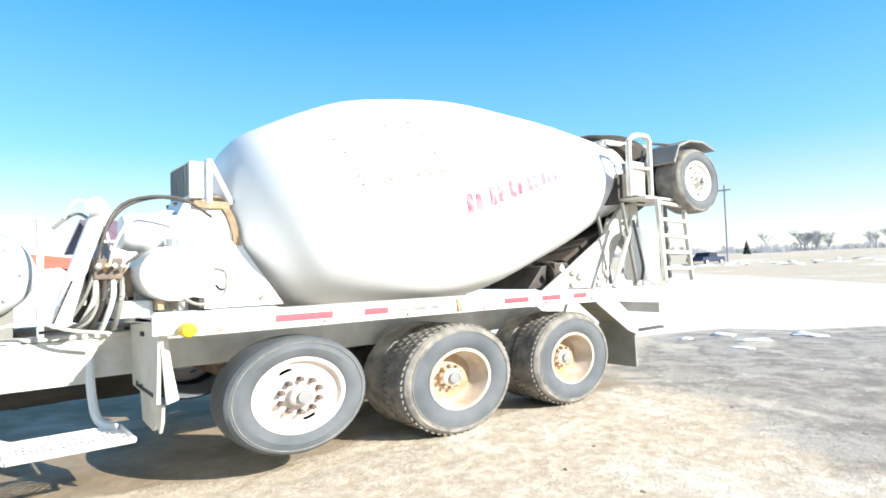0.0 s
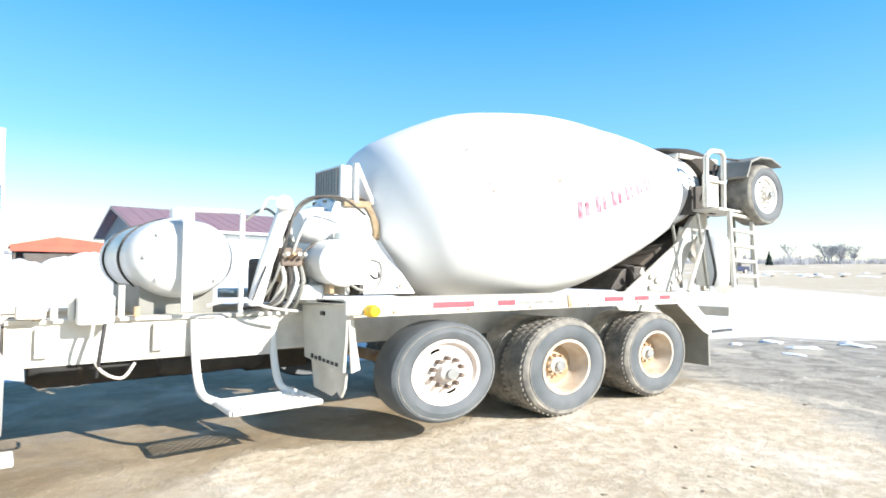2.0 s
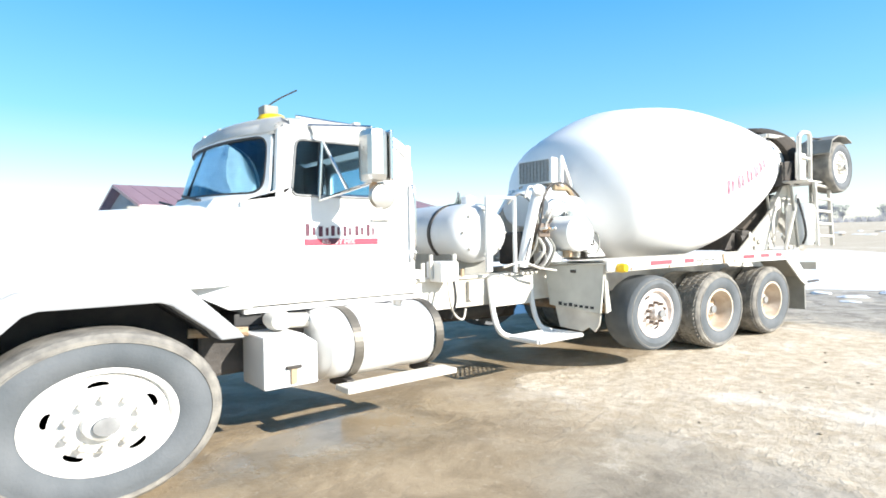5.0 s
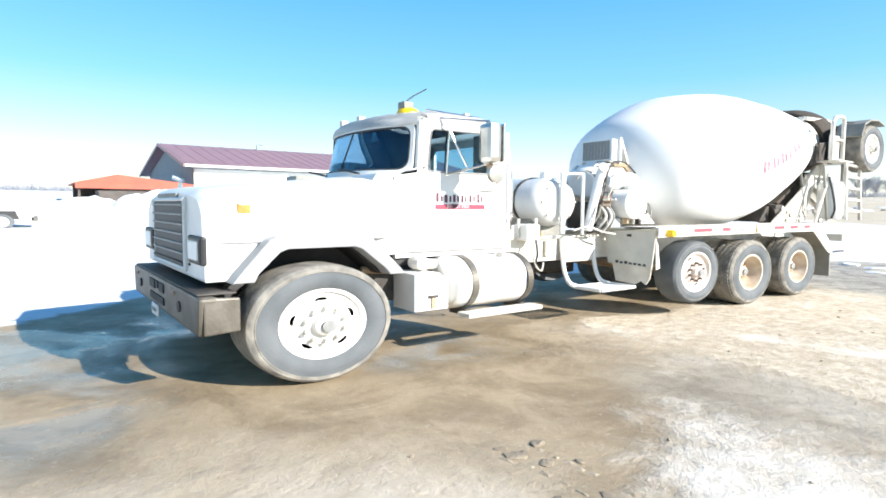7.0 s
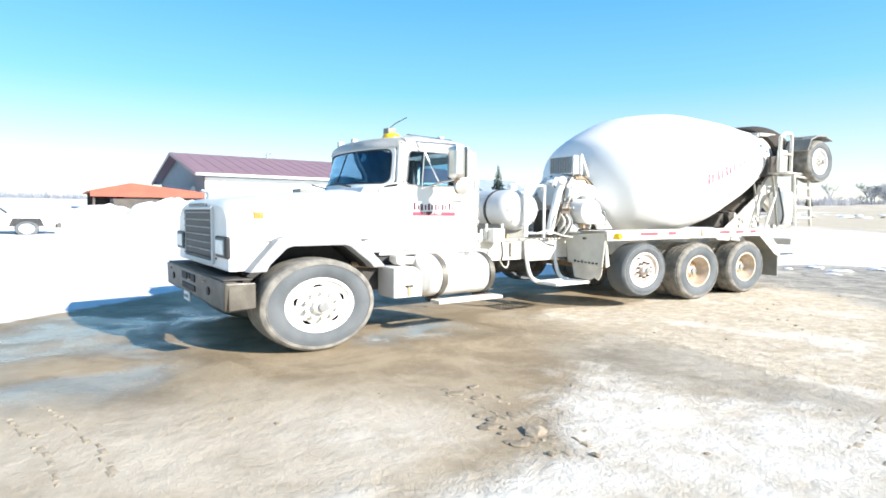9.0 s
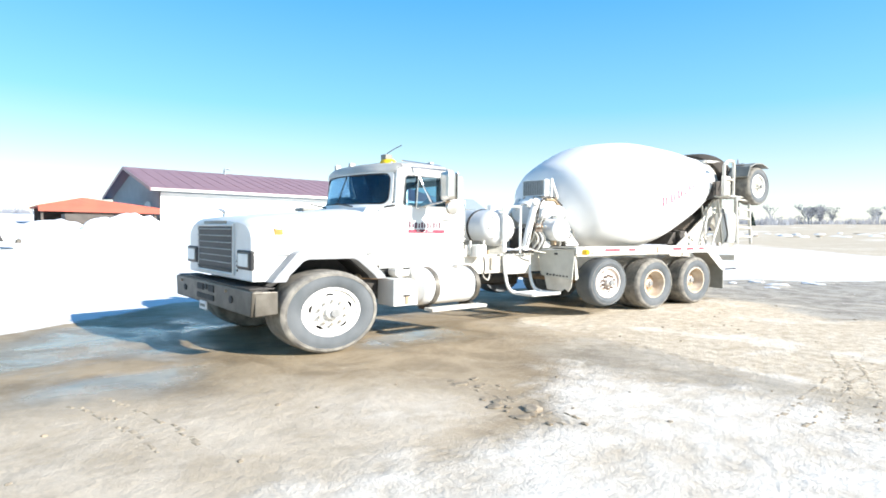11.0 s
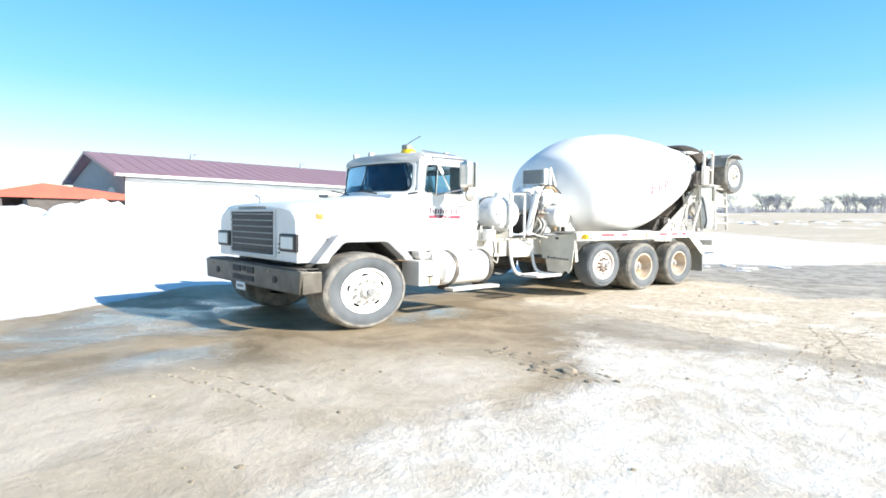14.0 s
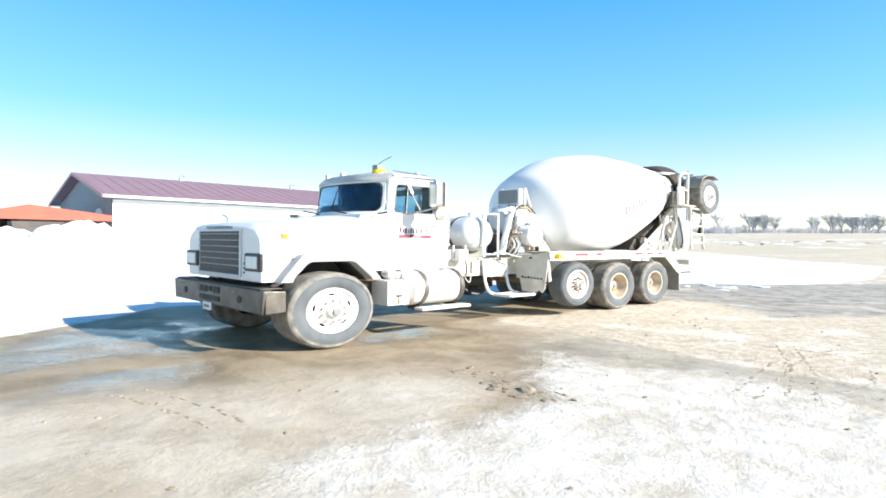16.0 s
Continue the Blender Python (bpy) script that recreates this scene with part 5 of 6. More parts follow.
for i in range(9):
    t = i / 8
    c = Vector((4.25 - 0.15 * t, YC + 0.1 - 0.95 * t, 2.25 - 0.95 * t))
    rows.append([chute.verts.new(c + Vector((0.34 * math.cos(a), 0, -0.24 * math.sin(a)))) for a in [math.pi * k / 10 for k in range(11)]])
for a, b in zip(rows, rows[1:]):
    for i in range(10):
        chute.faces.new((a[i], a[i + 1], b[i + 1], b[i]))
bmesh.ops.solidify(chute, geom=chute.faces[:], thickness=0.02)
part("discharge_chute", chute, dirty_white, truck, "pale concrete crusted chute", smooth=True)
part("chute_tank", revolve([(0, -0.33), (0.17, -0.32), (0.2, -0.26), (0.2, 0.26), (0.17, 0.32), (0, 0.33)], 28, lambda a, u, v: Vector((3.28 + u, -0.95 + v, 1.50 + a)), squash=1), tank_paint, truck, "dusty white wash water tank", smooth=True)
plat = part("platform", box(2.75, 3.60, -1.35, -0.85, 2.11, 2.14, 0.006), dirty_white, truck, "dirty white inspection platform with rails")
for x in (2.5, 2.92, 3.43):
    part("platform_post", tube([(x, -1.32, 2.12), (x, -1.32, 2.78 if x > 2.6 else 2.72)], 0.032), dirty_white, plat)
part("platform_rail", tube(arc([(2.5, -1.32, 2.72), (2.62, -1.32, 2.80), (2.86, -1.32, 2.82), (2.92, -1.32, 2.76)]), 0.03), dirty_white, plat, smooth=True)
part("platform_panel", box(2.5, 2.84, -1.3, -1.27, 2.14, 2.52, 0.01), dirty_white, plat)
part("platform_rail", tube([(2.5, -1.32, 2.45), (2.92, -1.32, 2.45)], 0.02), dirty_white, plat)
part("platform_rail", tube([(2.92, -1.32, 2.75), (3.43, -1.32, 2.79)], 0.014), dark_steel, plat)
lad = part("ladder", tube([(2.97, -1.36, 2.12), (3.08, -1.36, 1.18)], 0.03), dirty_white, truck, "dirty white steel ladder")
part("ladder_rail", tube([(3.56, -1.36, 2.10), (3.70, -1.36, 1.17)], 0.03), dirty_white, lad)
for i in range(5):
    t = (i + 0.25) / 5
    part("ladder_rung", tube([(2.97 + 0.11 * t, -1.36, 2.12 - 0.94 * t), (3.56 + 0.14 * t, -1.36, 2.10 - 0.93 * t)], 0.024), dirty_white, lad)
for x in (3.3, 3.42):
    part("ladder_stay", tube([(x, -1.2, 2.1), (x + 0.05, -1.2, 1.2)], 0.025), grey_panel, lad)
for ob in (plat, lad):
    ob.matrix_basis = Matrix.Translation((0.216, 0.338, -0.094)) @ Matrix.Scale(1.07, 4)
boost = part("booster_arm", prism([(2.9, 2.1), (3.1, 2.5), (4.2, 2.62), (4.3, 2.35), (3.9, 2.2)], -0.75, -0.6, 0.02), dark_steel, truck, "dark steel arm of the raised booster axle")
part("booster_arm", prism([(2.9, 2.1), (3.1, 2.5), (4.2, 2.62), (4.3, 2.35), (3.9, 2.2)], 2 * YC + 0.6, 2 * YC + 0.75, 0.02), dark_steel, truck)
part("booster_axle", revolve([(0, -1.2), (0.09, -1.2), (0.09, 1.2), (0, 1.2)], 16, about_y(4.22, YC, 2.44)), dark_steel, truck, smooth=True)
for sy, f in ((-1.22, -1), (2 * YC + 1.22, 1)):
    wheel(4.25, sy, 2.44, 0.56, 0.30, 0.33, 0.05, rim_white, "raised booster wheel with a white rim", dirs=f, tread=False, nuts=8, nut_m=dirty_white, holes=2)
    part("booster_fender", prism([(3.55, 2.62), (3.68, 2.84), (3.95, 2.93), (4.3, 2.955), (4.62, 2.88), (4.64, 2.86), (4.3, 2.93), (3.96, 2.905), (3.70, 2.815), (3.58, 2.6)], sy - f * 0.36, sy + f * 0.06, 0.003), grey_panel, truck, "bent grey booster fender")
    part("booster_bracket", prism([(3.45, 2.15), (3.6, 2.15), (3.78, 2.84), (3.62, 2.84)], sy - f * 0.42, sy - f * 0.38, 0.006), dark_steel, truck)
part("rear_bar", box(3.2, 3.26, -1.2, 1.5, 0.80, 0.92, 0.01), dirty_white, truck)
part("rear_prop", box(2.64, 3.25, -1.22, -1.16, 0.62, 0.645, 0.004), dark_steel, truck)

# ---- surroundings ----
def wall_prism(name, pts, y0, y1, m, parent, label="", axis="y"):
    return part(name, prism(pts, y0, y1, 0.0, axis=axis), m, parent, label)


# long building with a burgundy roof; its end wall faces -x, its long wall faces -y
barn = new("workshop_building")
tagged(barn, "long white workshop with grey end wall and burgundy metal roof", "building")
BX0, BX1, BY0, BY1, BZ, BE, BR = 2.3, 32.0, 43.6, 63.0, 0.6, 5.05, 7.7
BM = (BY0 + BY1) / 2
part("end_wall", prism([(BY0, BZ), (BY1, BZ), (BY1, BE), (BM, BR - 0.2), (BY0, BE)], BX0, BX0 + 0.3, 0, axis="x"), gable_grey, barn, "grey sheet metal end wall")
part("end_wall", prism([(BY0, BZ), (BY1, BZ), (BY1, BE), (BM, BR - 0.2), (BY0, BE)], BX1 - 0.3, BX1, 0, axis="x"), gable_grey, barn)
part("long_wall", box(BX0, BX1, BY0 - 0.02, BY0 + 0.28, BZ, BE, 0), wall_white, barn, "white sheet metal long wall")
part("long_wall", box(BX0, BX1, BY1 - 0.28, BY1 + 0.02, BZ, BE, 0), wall_white, barn)
for sy in (-1, 1):
    ye, yr = (BY0 - 0.7, BM) if sy < 0 else (BY1 + 0.7, BM)
    ze = BE - 0.19
    rf = part("roof", prism([(ye, ze), (yr, BR), (yr, BR + 0.16), (ye, ze + 0.16)], BX0 - 0.8, BX1 + 0.8, 0, axis="x"), roof_mat, barn, "burgundy ribbed metal roof")
    for i in range(30):
        x = BX0 - 0.6 + i * (BX1 - BX0 + 1.2) / 29
        part("roof_rib", prism([(ye, ze + 0.16), (yr, BR + 0.16), (yr, BR + 0.185), (ye, ze + 0.185)], x - 0.04, x + 0.04, 0, axis="x"), roof_mat, rf)
    part("gutter", box(BX0 - 0.8, BX1 + 0.8, ye - 0.1, ye + 0.08, ze - 0.1, ze + 0.12, 0), wall_white, rf)
    part("barge_board", prism([(ye, ze - 0.15), (yr, BR - 0.15), (yr, BR + 0.17), (ye, ze + 0.17)], BX0 - 0.9, BX0 - 0.79, 0, axis="x"), roof_mat, rf)
part("eave_shadow_board", box(BX0, BX1, BY0 - 0.35, BY0 - 0.03, BE - 0.42, BE - 0.32, 0), gable_grey, barn)
for x in (10.5, 22.5):
    part("roof_vent", tube(arc([(x, BM - 0.4, BR), (x, BM - 0.4, BR + 0.55), (x + 0.15, BM - 0.4, BR + 0.72), (x + 0.5, BM - 0.4, BR + 0.7)]), 0.11), gable_grey, barn, smooth=True)
for x in (4.2, 6.8, 14.6, 15.6):
    w = part("window", box(x, x + 0.7, BY0 - 0.06, BY0 - 0.02, BZ + 0.5, BZ + 1.25, 0), screen_grey, barn, "small grey window")
    part("window_frame", box(x - 0.08, x + 0.78, BY0 - 0.09, BY0 - 0.06, BZ + 1.25, BZ + 1.33, 0), wall_white, w)
part("wall_sign", revolve([(0, 0), (1.1, 0), (1.1, -0.06), (0, -0.06)], 24, about_x(BX0 - 0.02, BY0 + 4.0, 3.4), squash=0.5), wall_white, barn, "white oval sign without letters")
for i in range(1, 40):
    y = BY0 + i * (BY1 - BY0) / 40
    part("wall_rib", box(BX0 - 0.03, BX0, y - 0.05, y + 0.05, BZ, BE + (BR - 0.3 - BE) * (1 - abs(y - BM) / (BM - BY0)) - 0.05, 0), gable_grey, barn)

barn.matrix_basis = Matrix.Translation((-6.6, -5.5, 1.3)) @ Matrix.Diagonal((1.9, 1.9, 1.62, 1.0)) @ Matrix.Translation((8.0, 5.5, -1.3))
shed = new("red_roof_shed")
tagged(shed, "open shed with an orange-red roof and dark walls", "shed")
part("roof", prism([(-2.5, 4.15), (2.4, 5.3), (12.0, 4.2), (12.0, 4.0), (-2.5, 3.95)], 84.0, 98.0, 0), red_roof, shed, "orange-red sheet roof")
part("fascia", box(-2.5, 12.0, 83.7, 83.95, 3.35, 4.1, 0), red_roof, shed)
part("back_wall", box(-2.0, 11.5, 96.5, 97.0, 1.5, 4.0, 0), shed_dark, shed)
for x in (-2.2, 1.5, 6.5, 11.3):
    part("post", box(x, x + 0.3, 84.2, 84.5, 1.4, 3.9, 0), shed_dark, shed)
part("side_wall", box(2.0, 11.5, 86.0, 86.3, 1.4, 3.6, 0), shed_dark, shed)

dump = part("skip_container", prism([(-1.5, 1.0), (2.4, 1.0), (2.7, 2.7), (-1.8, 2.7)], 64.0, 67.0, 0.05), shed_dark)
tagged(dump, "dark steel skip container in the snow", "container")

house = new("far_house")
tagged(house, "small far house with a grey roof behind the yard", "house")
part("wall", box(62, 73, 80, 88, 1.5, 6.0, 0), wall_white, house)
part("roof", prism([(79.5, 5.8), (84, 8.2), (88.5, 5.8)], 61.5, 73.5, 0, axis="x"), gable_grey, house)
for x in (64, 67, 70):
    part("window", box(x, x + 1.2, 79.92, 79.99, 3.2, 4.6, 0), screen_grey, house)


def lump(name, cx, cy, rx, ry, h, m, seed, label, cat, seg=22):
    bm = bmesh.new()
    rows = []
    for i in range(8):
        t = i / 7
        row = []
        for k in range(seg):
            a = 2 * math.pi * k / seg
            q = 1 + 0.35 * noise.noise(Vector((math.cos(a) * 1.6, math.sin(a) * 1.6, seed + t)))
            x, y = cx + rx * (1 - t ** 1.6) * q * math.cos(a), cy + ry * (1 - t ** 1.6) * q * math.sin(a)
            z = gz(x, y) - 0.05 + h * math.sin(t * math.pi / 2) * (1 + 0.3 * noise.noise(Vector((x * 1.2, y * 1.2, seed))))
            row.append(bm.verts.new((x, y, z)))
        rows.append(row)
    for a, b in zip(rows, rows[1:]):
        for k in range(seg):
            bm.faces.new((a[k], a[(k + 1) % seg], b[(k + 1) % seg], b[k]))
    bm.faces.new(rows[-1])
    ob = part(name, bm, m, smooth=True)
    return tagged(ob, label, cat)


for i, (cx, cy, rx, ry, h) in enumerate(((3.2, 56, 3.4, 2.0, 1.6), (1.0, 60, 2.2, 1.6, 1.2), (-2.5, 64, 3.0, 2.0, 0.9), (6.5, 58, 2.0, 1.5, 0.8))):
    lump("snow_mound", cx, cy, rx, ry, h, snow, i * 3.1, "ploughed pile of old snow", "snow pile")
# broken snow and rubble along the field's edge
for i in range(46):
    az = radians(2 + i * 0.62 + random.uniform(-0.4, 0.4))
    d = random.uniform(70, 95)
    r = random.uniform(0.3, 1.1)
    lump("snow_drift", -8 + d * math.cos(az), -6 + d * math.sin(az), r, r * 0.8, random.uniform(0.08, 0.24), snow if i % 4 else concrete_chunk, i * 1.7 + 20, "low heap of dirty snow at the field's edge", "snow heap", 12)


def pickup(x, y, z, s, body, label, face=1):
    """A pickup lying along x, its nose towards face."""
    root = new("pickup_truck")
    tagged(root, label, "pickup")

    def q(p):
        return [(x + face * a * s, z + b * s * K) for a, b in p]
    y0, y1 = y - 0.95 * s, y + 0.95 * s
    part("body", prism(q([(-2.7, 0.5), (-2.7, 1.15), (-1.0, 1.15), (-1.0, 1.12), (1.0, 1.12), (2.55, 1.05), (2.7, 0.85), (2.7, 0.45)]), y0, y1, 0.03), body, root)
    part("cabin", prism(q([(-1.0, 1.1), (-0.9, 1.75), (0.55, 1.78), (1.15, 1.1)]), y0 + 0.1, y1 - 0.1, 0.06), body, root)
    part("side_glass", prism(q([(-0.82, 1.18), (-0.75, 1.66), (0.48, 1.68), (0.9, 1.18)]), y0 + 0.085, y0 + 0.11, 0), grille_black, root)
    part("windscreen", prism(q([(0.62, 1.70), (1.13, 1.16), (1.16, 1.16), (0.66, 1.72)]), y0 + 0.18, y1 - 0.18, 0), grille_black, root)
    part("bumper", prism(q([(2.62, 0.42), (2.82, 0.42), (2.82, 0.62), (2.62, 0.62)]), y0, y1, 0.01), bumper_steel, root)
    part("rear_bumper", prism(q([(-2.86, 0.42), (-2.66, 0.42), (-2.66, 0.6), (-2.86, 0.6)]), y0, y1, 0.01), bumper_steel, root)
    for a in (-1.75, 1.75):
        part("wheel_arch", prism(q([(a - 0.55, 0.5), (a - 0.42, 0.9), (a + 0.42, 0.9), (a + 0.55, 0.5)]), y0 - 0.02, y0 + 0.3, 0.0), black, root)
        for yy, f in ((y0 - 0.03, -1), (y1 + 0.03, 1)):
            cx = x + face * a * s
            wl = part("wheel", revolve([(0, 0.01), (0.24 * s, 0), (0.25 * s, f * 0.02)], 20, about_y(cx, yy, z + 0.38 * s * K)), rim_white, root)
            part("tyre", revolve([(0.24 * s, f * 0.015), (0.36 * s, f * 0.02), (0.38 * s, -f * 0.03), (0.38 * s, -f * 0.2), (0.2 * s, -f * 0.22)], 24, about_y(cx, yy, z + 0.38 * s * K)), rubber, wl, smooth=True)
    return root


pickup(-10.9, 25.2, 0.25, 1.15, white, "white pickup parked in the snow", 1)
pickup(68.5, 29.8, 1.45, 1.1, blue_paint, "dark blue pickup parked at the field's edge", -1)

pole = part("utility_pole", tube([(79, 31.8, 1.3), (79, 31.8, 12.5)], 0.14), bark)
tagged(pole, "thin grey utility pole at the field", "pole")
part("cross_arm", box(78.9, 79.1, 30.9, 32.7, 11.7, 11.9, 0), bark, pole)


def bare_tree(h, spread, seed):
    """Trunk and crown of a leafless tree: limbs that fork, with fans of twigs."""
    rnd = random.Random(seed)
    trunk, crown = bmesh.new(), bmesh.new()

    def limb(p, d, length, r, depth):
        q = p + d * length
        target = trunk if depth == 0 else crown
        side = d.cross(Vector((0.3, 0.8, 0.1))).normalized()
        up = d.cross(side)
        a = [target.verts.new(p + r * (math.cos(t) * side + math.sin(t) * up)) for t in (0, 2.1, 4.2)]
        b = [target.verts.new(q + r * 0.62 * (math.cos(t) * side + math.sin(t) * up)) for t in (0, 2.1, 4.2)]
        for k in range(3):
            target.faces.new((a[k], a[(k + 1) % 3], b[(k + 1) % 3], b[k]))
        if depth < 5:
            for _ in range(3 if depth else 5):
                t = Vector((rnd.uniform(-1, 1), rnd.uniform(-1, 1), rnd.uniform(-0.15, 0.9)))
                nd = (d * 0.75 + t * spread).normalized()
                limb(p + d * length * rnd.uniform(0.55, 1.0), nd, length * rnd.uniform(0.55, 0.82), max(r * 0.5, 0.022), depth + 1)
    limb(Vector((0, 0, -0.3)), Vector((0, 0, 1)), h * 0.32, h * 0.022, 0)
    return trunk, crown


def make_tree(x, y, h, seed):
    trunk, crown = bare_tree(h, 0.75, seed)
    root = part("tree", trunk, bark)
    tagged(root, "bare leafless tree in the far shelter belt", "tree", "far trees")
    part("crown", crown, bark, root, "grey mass of bare twigs")
    root.location = (x, y, 0.023 * (math.hypot(x + 3, y) - 12))
    return root


protos = [make_tree(-8 + 300 * math.cos(radians(13.5 + 3.7 * i)), -6 + 300 * math.sin(radians(13.5 + 3.7 * i)), 10.0 + i, 11 + i) for i in range(3)]
for i in range(64):
    az = radians(random.choice((random.uniform(5, 15), random.uniform(9, 14), random.uniform(16.3, 18.3), random.uniform(18, 33))))
    d = random.uniform(260, 350)
    x, y = -8 + d * math.cos(az), -6 + d * math.sin(az)
    s = random.uniform(0.55, 1.0) * (1.0 if az < radians(18.5) else 0.55)
    t = copy_thing(random.choice(protos), pose(x, y, 0.023 * (math.hypot(x + 3, y) - 12), 0, 0, random.uniform(0, 360)))
    t.scale = (s * 1.25, s * 1.25, s)


def brush(az0, az1, d, h, seed):
    """A low ragged belt of brush: many leaning stems."""
    rnd = random.Random(seed)
    bm = bmesh.new()
    n = int((az1 - az0) * 60)
    for _ in range(n):
        az = radians(rnd.uniform(az0, az1))
        dd = d + rnd.uniform(-14, 14)
        x, y = -8 + dd * math.cos(az), -6 + dd * math.sin(az)
        z = 0.023 * (math.hypot(x + 3, y) - 12)
        hh = h * rnd.uniform(0.4, 1.0) * (0.7 + 0.6 * noise.noise(Vector((az * 40, seed, 0))))
        dx, dy, w = rnd.uniform(-1, 1), rnd.uniform(-1, 1), rnd.uniform(0.1, 0.3)
        vs = [bm.verts.new((x + a, y + b, z + c)) for a, b, c in ((-w, w, -0.2), (w, -w, -0.2), (dx + w * 0.3, dy, hh), (dx - w * 0.3, dy, hh * 0.96))]
        bm.faces.new(vs)
    ob = part("brush_belt", bm, bark)
    return tagged(ob, "low grey brush along the far field", "brush", kind="stuff")


brush(3, 36, 300, 4.2, 5)
brush(19.2, 22.5, 240, 4.5, 9)
brush(60, 100, 330, 5.0, 7)


def spruce(x, y, h, seed):
    rnd = random.Random(seed)
    root = part("spruce_tree", tube([(0, 0, -0.2), (0, 0, h * 0.95)], 0.14), bark)
    tagged(root, "dark green spruce tree", "tree")
    bm = bmesh.new()
    for i in range(26):
        t = i / 26
        z, r = h * (0.08 + 0.9 * t), h * 0.26 * (1 - t) ** 0.9 + 0.1
        for k in range(14):
            a = rnd.uniform(0, 6.28)
            rr = r * rnd.uniform(0.6, 1.1)
            tip = Vector((rr * math.cos(a), rr * math.sin(a), z - rr * 0.25))
            s = Vector((-math.sin(a), math.cos(a), 0)) * rr * 0.22
            c = Vector((0.1 * math.cos(a), 0.1 * math.sin(a), z + 0.1))
            vs = [bm.verts.new(p) for p in (c, c * 0.4 + tip * 0.6 + s, tip, c * 0.4 + tip * 0.6 - s)]
            bm.faces.new(vs)
            vs = [bm.verts.new(p) for p in (c, c * 0.3 + tip * 0.7 - Vector((0, 0, rr * 0.22)), tip)]
            bm.faces.new(vs)
    part("crown", bm, needles, root)
    root.location = (x, y, gz(x, y))
    return root


spruce(-8.6 + 105 * math.cos(radians(49.25)), -6.3 + 105 * math.sin(radians(49.25)), 8.6, 3)
spruce(-3.8 + 200 * math.cos(radians(22.4)), -4.7 + 200 * math.sin(radians(22.4)), 4.6, 4)

# clods and stones in the yard
def clod(x, y, r, h, m, seed, name="mud_clod", label="small dry mud clod lying on the yard"):
    bm = bmesh.new()
    bmesh.ops.create_icosphere(bm, subdivisions=2, radius=1.0)
    for v in bm.verts:
        q = 1 + 0.45 * noise.noise(v.co * 1.7 + Vector((seed, 0, 0)))
        v.co = Vector((v.co.x * r * q, v.co.y * r * 0.7 * q, v.co.z * h * q))
    ob = part(name, bm, m)
    ob.location = (x, y, h * 0.35)
    ob.rotation_euler = (0, 0, seed)
    return tagged(ob, label, "clod", "clods on the yard")


clod(-6.1, -3.8, 0.10, 0.022, concrete_chunk, 1.0, "stone", "flat tan stone lying on wet mud")
for i in range(9):
    clod(random.uniform(5.5, 9.5), random.uniform(-1.3, 0.6), random.uniform(0.10, 0.28), random.uniform(0.02, 0.045), snow, 40 + i, "snow_chunk", "broken chunk of old snow on mud")
for i in range(22):
    t = random.random()
    clod(-6.05 + 0.12 * math.sin(t * 7) + random.uniform(-0.16, 0.16) - 0.1 * t, -2.7 - 1.6 * t, random.uniform(0.02, 0.075), random.uniform(0.005, 0.014), dark_mud, 60 + i * 0.7, "mud_clod", "flat dark lump of churned mud")
for i in range(46):
    x, y = random.uniform(-9.5, 3.0), random.uniform(-6.0, -1.9)
    clod(x, y, random.uniform(0.010, 0.03), random.uniform(0.004, 0.010), dark_mud if i % 3 else concrete_chunk, i * 1.3 + 2)


def track(points, name, label, half=0.10, step_len=0.05):
    """Ridge marks that a lugged tyre pressed into the mud, one object."""
    bm = bmesh.new()
    pts = arc([(x, y, 0) for x, y in points], 24)
    rnd = random.Random(len(points))
    acc = 0
    for a, b in zip(pts, pts[1:]):
        acc += (b - a).length
        if acc < step_len:
            continue
        acc = 0
        d = (b - a).normalized()
        s = Vector((-d.y, d.x, 0))
        for sg in (-1, 1):
            if rnd.random() < 0.35:
                continue
            c = a + s * sg * half + Vector((rnd.uniform(-0.02, 0.02), rnd.uniform(-0.02, 0.02), 0))
            w, l, h = rnd.uniform(0.008, 0.022), rnd.uniform(0.015, 0.05), rnd.uniform(0.002, 0.007)
            base = [c + d * l + s * w, c - d * l + s * w, c - d * l - s * w, c + d * l - s * w]
            v = [bm.verts.new(p) for p in base] + [bm.verts.new(c * 0.6 + p * 0.4 + Vector((0, 0, h)) - Vector((0, 0, 0))) for p in base]
            for q in ((0, 1, 5, 4), (1, 2, 6, 5), (2, 3, 7, 6), (3, 0, 4, 7), (4, 5, 6, 7)):
                bm.faces.new([v[i] for i in q])
    ob = part(name, bm, track_mud)
    return tagged(ob, label, "tyre track", kind="stuff")


track([(-4.9, -5.15), (-3.9, -5.05), (-3.0, -4.95), (-2.2, -5.0), (-1.5, -5.4)], "tyre_track", "curved lugged tyre track pressed into mud")
track([(-4.6, -5.5), (-3.7, -5.3), (-2.8, -5.0), (-1.8, -4.6)], "tyre_track", "lugged tyre track pressed into mud")
track([(-4.1, -5.8), (-3.5, -5.95), (-2.8, -5.8)], "tyre_track", "short dark tyre track in mud", 0.14, 0.06)
track([(-8.75, -1.5), (-8.6, -1.9), (-8.48, -2.5), (-8.42, -3.0)], "tyre_track", "faint tyre track in wet mud", 0.12, 0.05)
track([(-6.05, -2.75), (-5.98, -3.2), (-5.98, -3.6), (-6.1, -4.2)], "tyre_track", "broken row of dark lugs in mud", 0.10, 0.07)

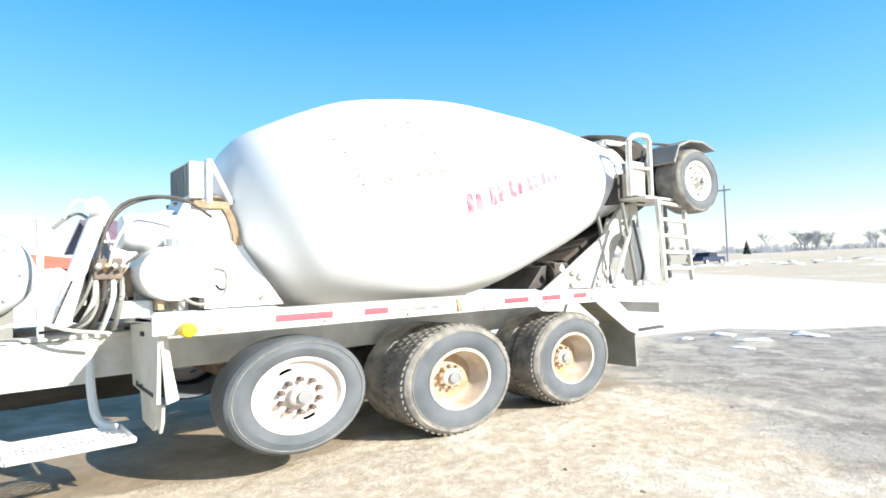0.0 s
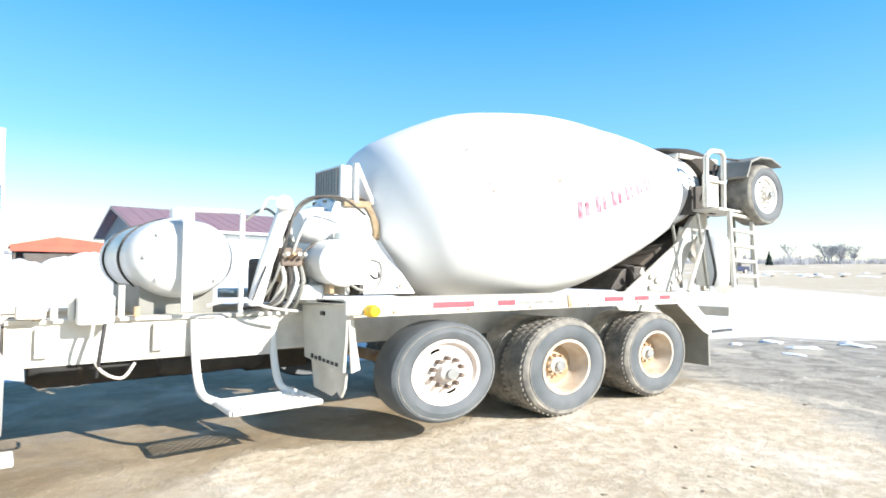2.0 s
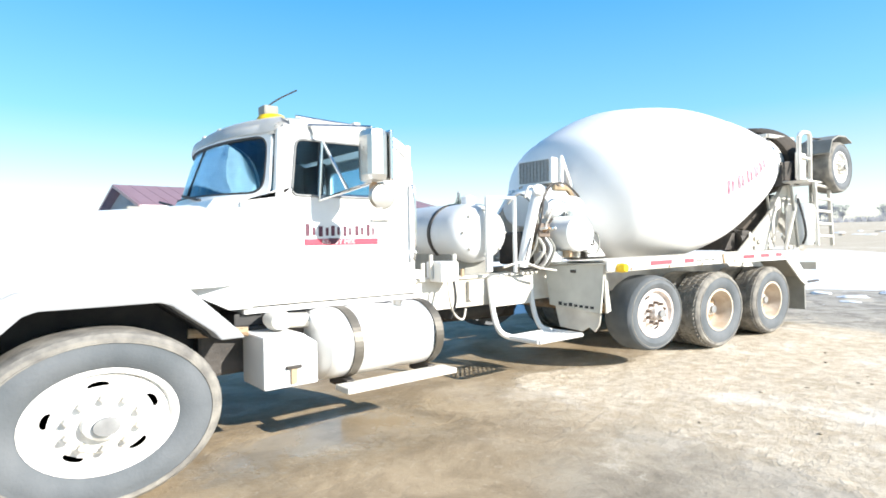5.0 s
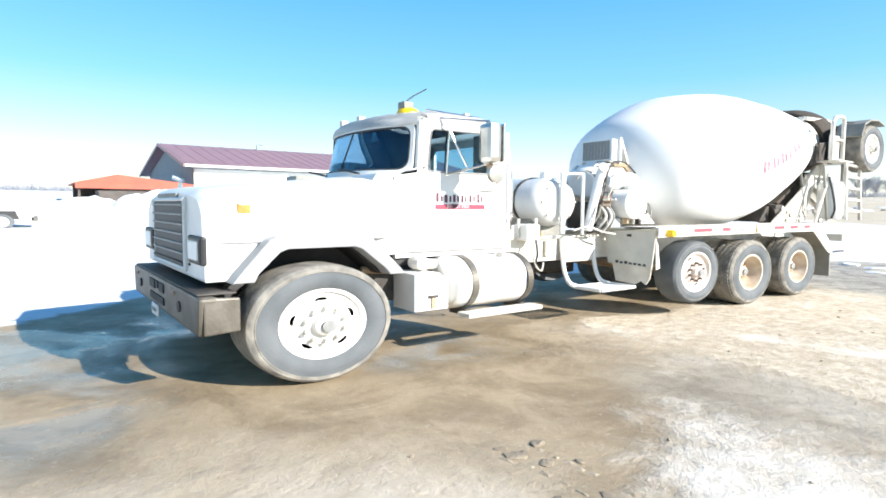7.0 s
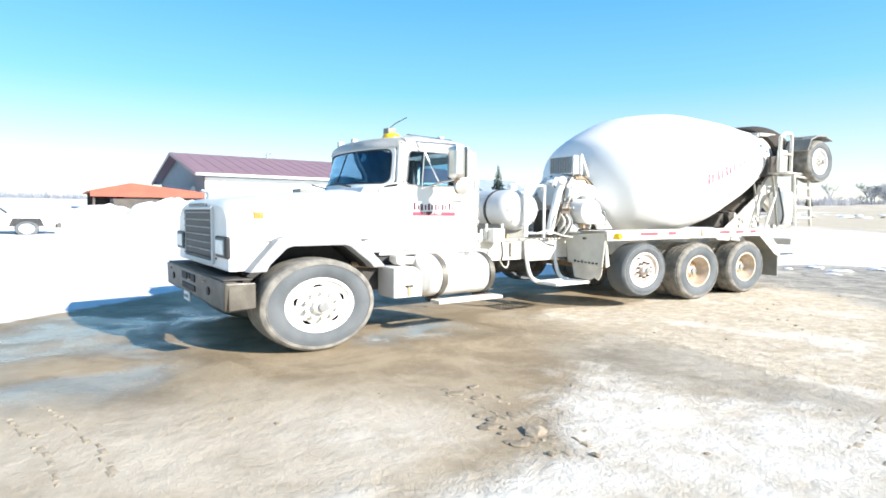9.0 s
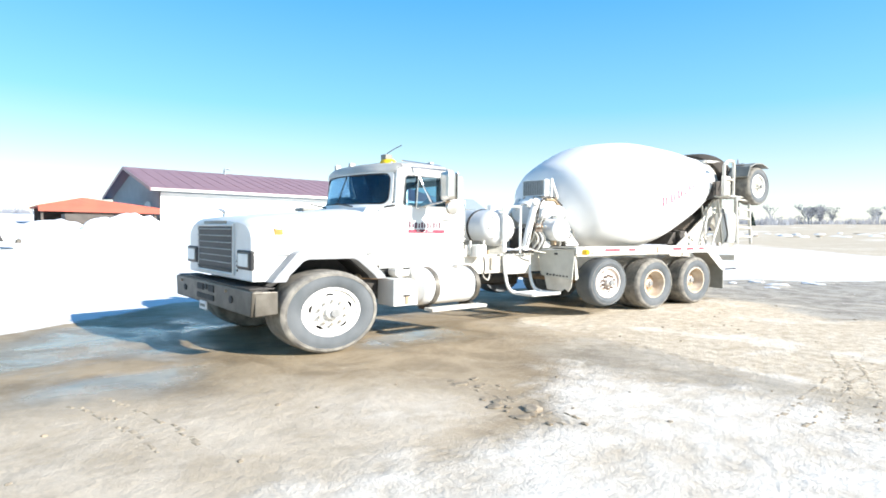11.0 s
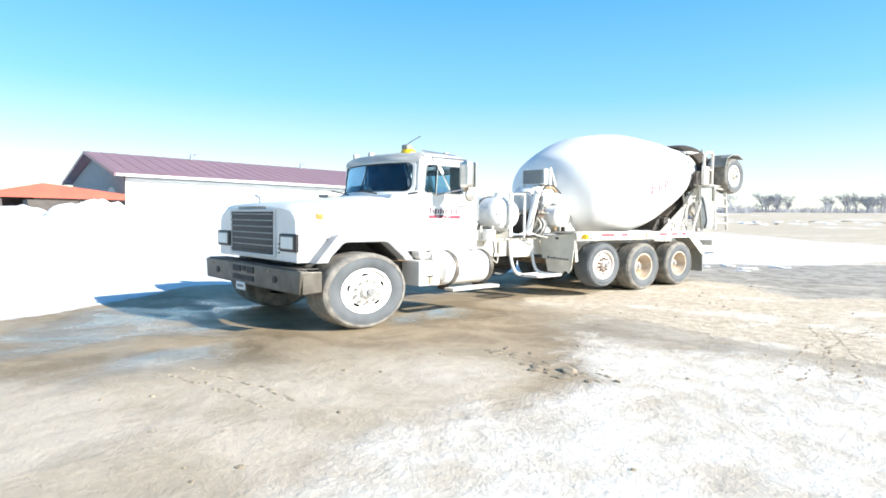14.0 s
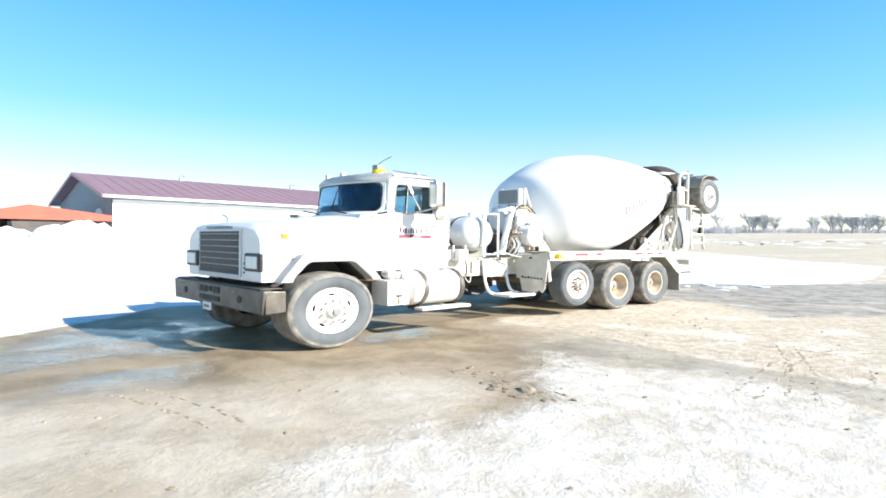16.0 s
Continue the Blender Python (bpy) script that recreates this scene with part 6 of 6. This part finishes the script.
# more fittings on the truck
for x in (-1.9, -1.2, -0.5, 0.3, 1.1, 1.8):
    part("skirt_bolt", revolve([(0.014, 0), (0.012, -0.012), (0, -0.012)], 6, about_y(x, -1.262, 1.035), squash=1), rust, truck)
for x, z in ((-1.9, 1.2), (-1.3, 1.2), (-1.7, 1.5)):
    part("pedestal_bolt", revolve([(0.018, 0), (0.015, -0.016), (0, -0.016)], 6, about_y(x, YC - 0.625 + (z - 1.13) * 0.48, z), squash=1), rust, ped)
part("pedestal_hook", tube(arc([(-1.72, -0.63, 1.30), (-1.70, -0.66, 1.27), (-1.66, -0.66, 1.28), (-1.65, -0.64, 1.32)]), 0.010), dark_steel, ped)
for i, (x, z) in enumerate(((-3.95, 0.86), (-3.3, 0.86), (-2.9, 0.9), (-2.5, 0.84))):
    part("rail_bracket", box(x, x + 0.07, YC - 0.62, YC - 0.58, z - 0.08, z + 0.1, 0.006), dirty_white if i % 2 else white, truck)
part("exhaust_clamp", box(-4.05, -3.9, -0.55, -0.35, 1.02, 1.1, 0.02), dirty_white, truck)
for k in range(7):
    part("valve_fitting", revolve([(0, 0), (0.02, 0), (0.02, 0.07), (0, 0.07)], 8, lambda a, u, v, k=k: Vector((-3.95 + 0.09 * k + u, -0.5 + v, 1.01 + a * (1 + k % 3)))), rust if k % 3 == 0 else dirty_white, truck)
# ragged splash of dry concrete on the rear plates
for i in range(14):
    x, z = random.uniform(2.0, 3.4), random.uniform(1.15, 1.35)
    bm = bmesh.new()
    bmesh.ops.create_icosphere(bm, subdivisions=1, radius=1.0)
    for v in bm.verts:
        v.co = Vector((x + v.co.x * random.uniform(0.03, 0.09), -0.72 + v.co.y * 0.015, z + v.co.z * random.uniform(0.02, 0.07)))
    part("dried_splash", bm, dirty_white, truck)
for y in (-0.98, -0.62):
    part("rear_strut", tube([(2.62, y, 1.12), (3.1, y, 1.95)], 0.028), dirty_white, truck)
    part("rear_strut", tube([(3.1, y, 1.15), (2.85, y, 2.1)], 0.022), grey_panel, truck)
# dark wedge shaped to give the shadow below the drum's rear
part("rear_shade_pan", prism([(1.7, 1.13), (2.45, 1.13), (2.3, 1.42), (1.95, 1.38)], -0.5, 0.6, 0.01), dark_steel, truck, "dark pan standing in for shade under the drum")
part("water_hose", tube(arc([(3.05, -1.0, 1.9), (2.98, -1.1, 1.6), (3.02, -1.12, 1.35), (3.1, -1.05, 1.2)]), 0.018), black, truck, smooth=True)
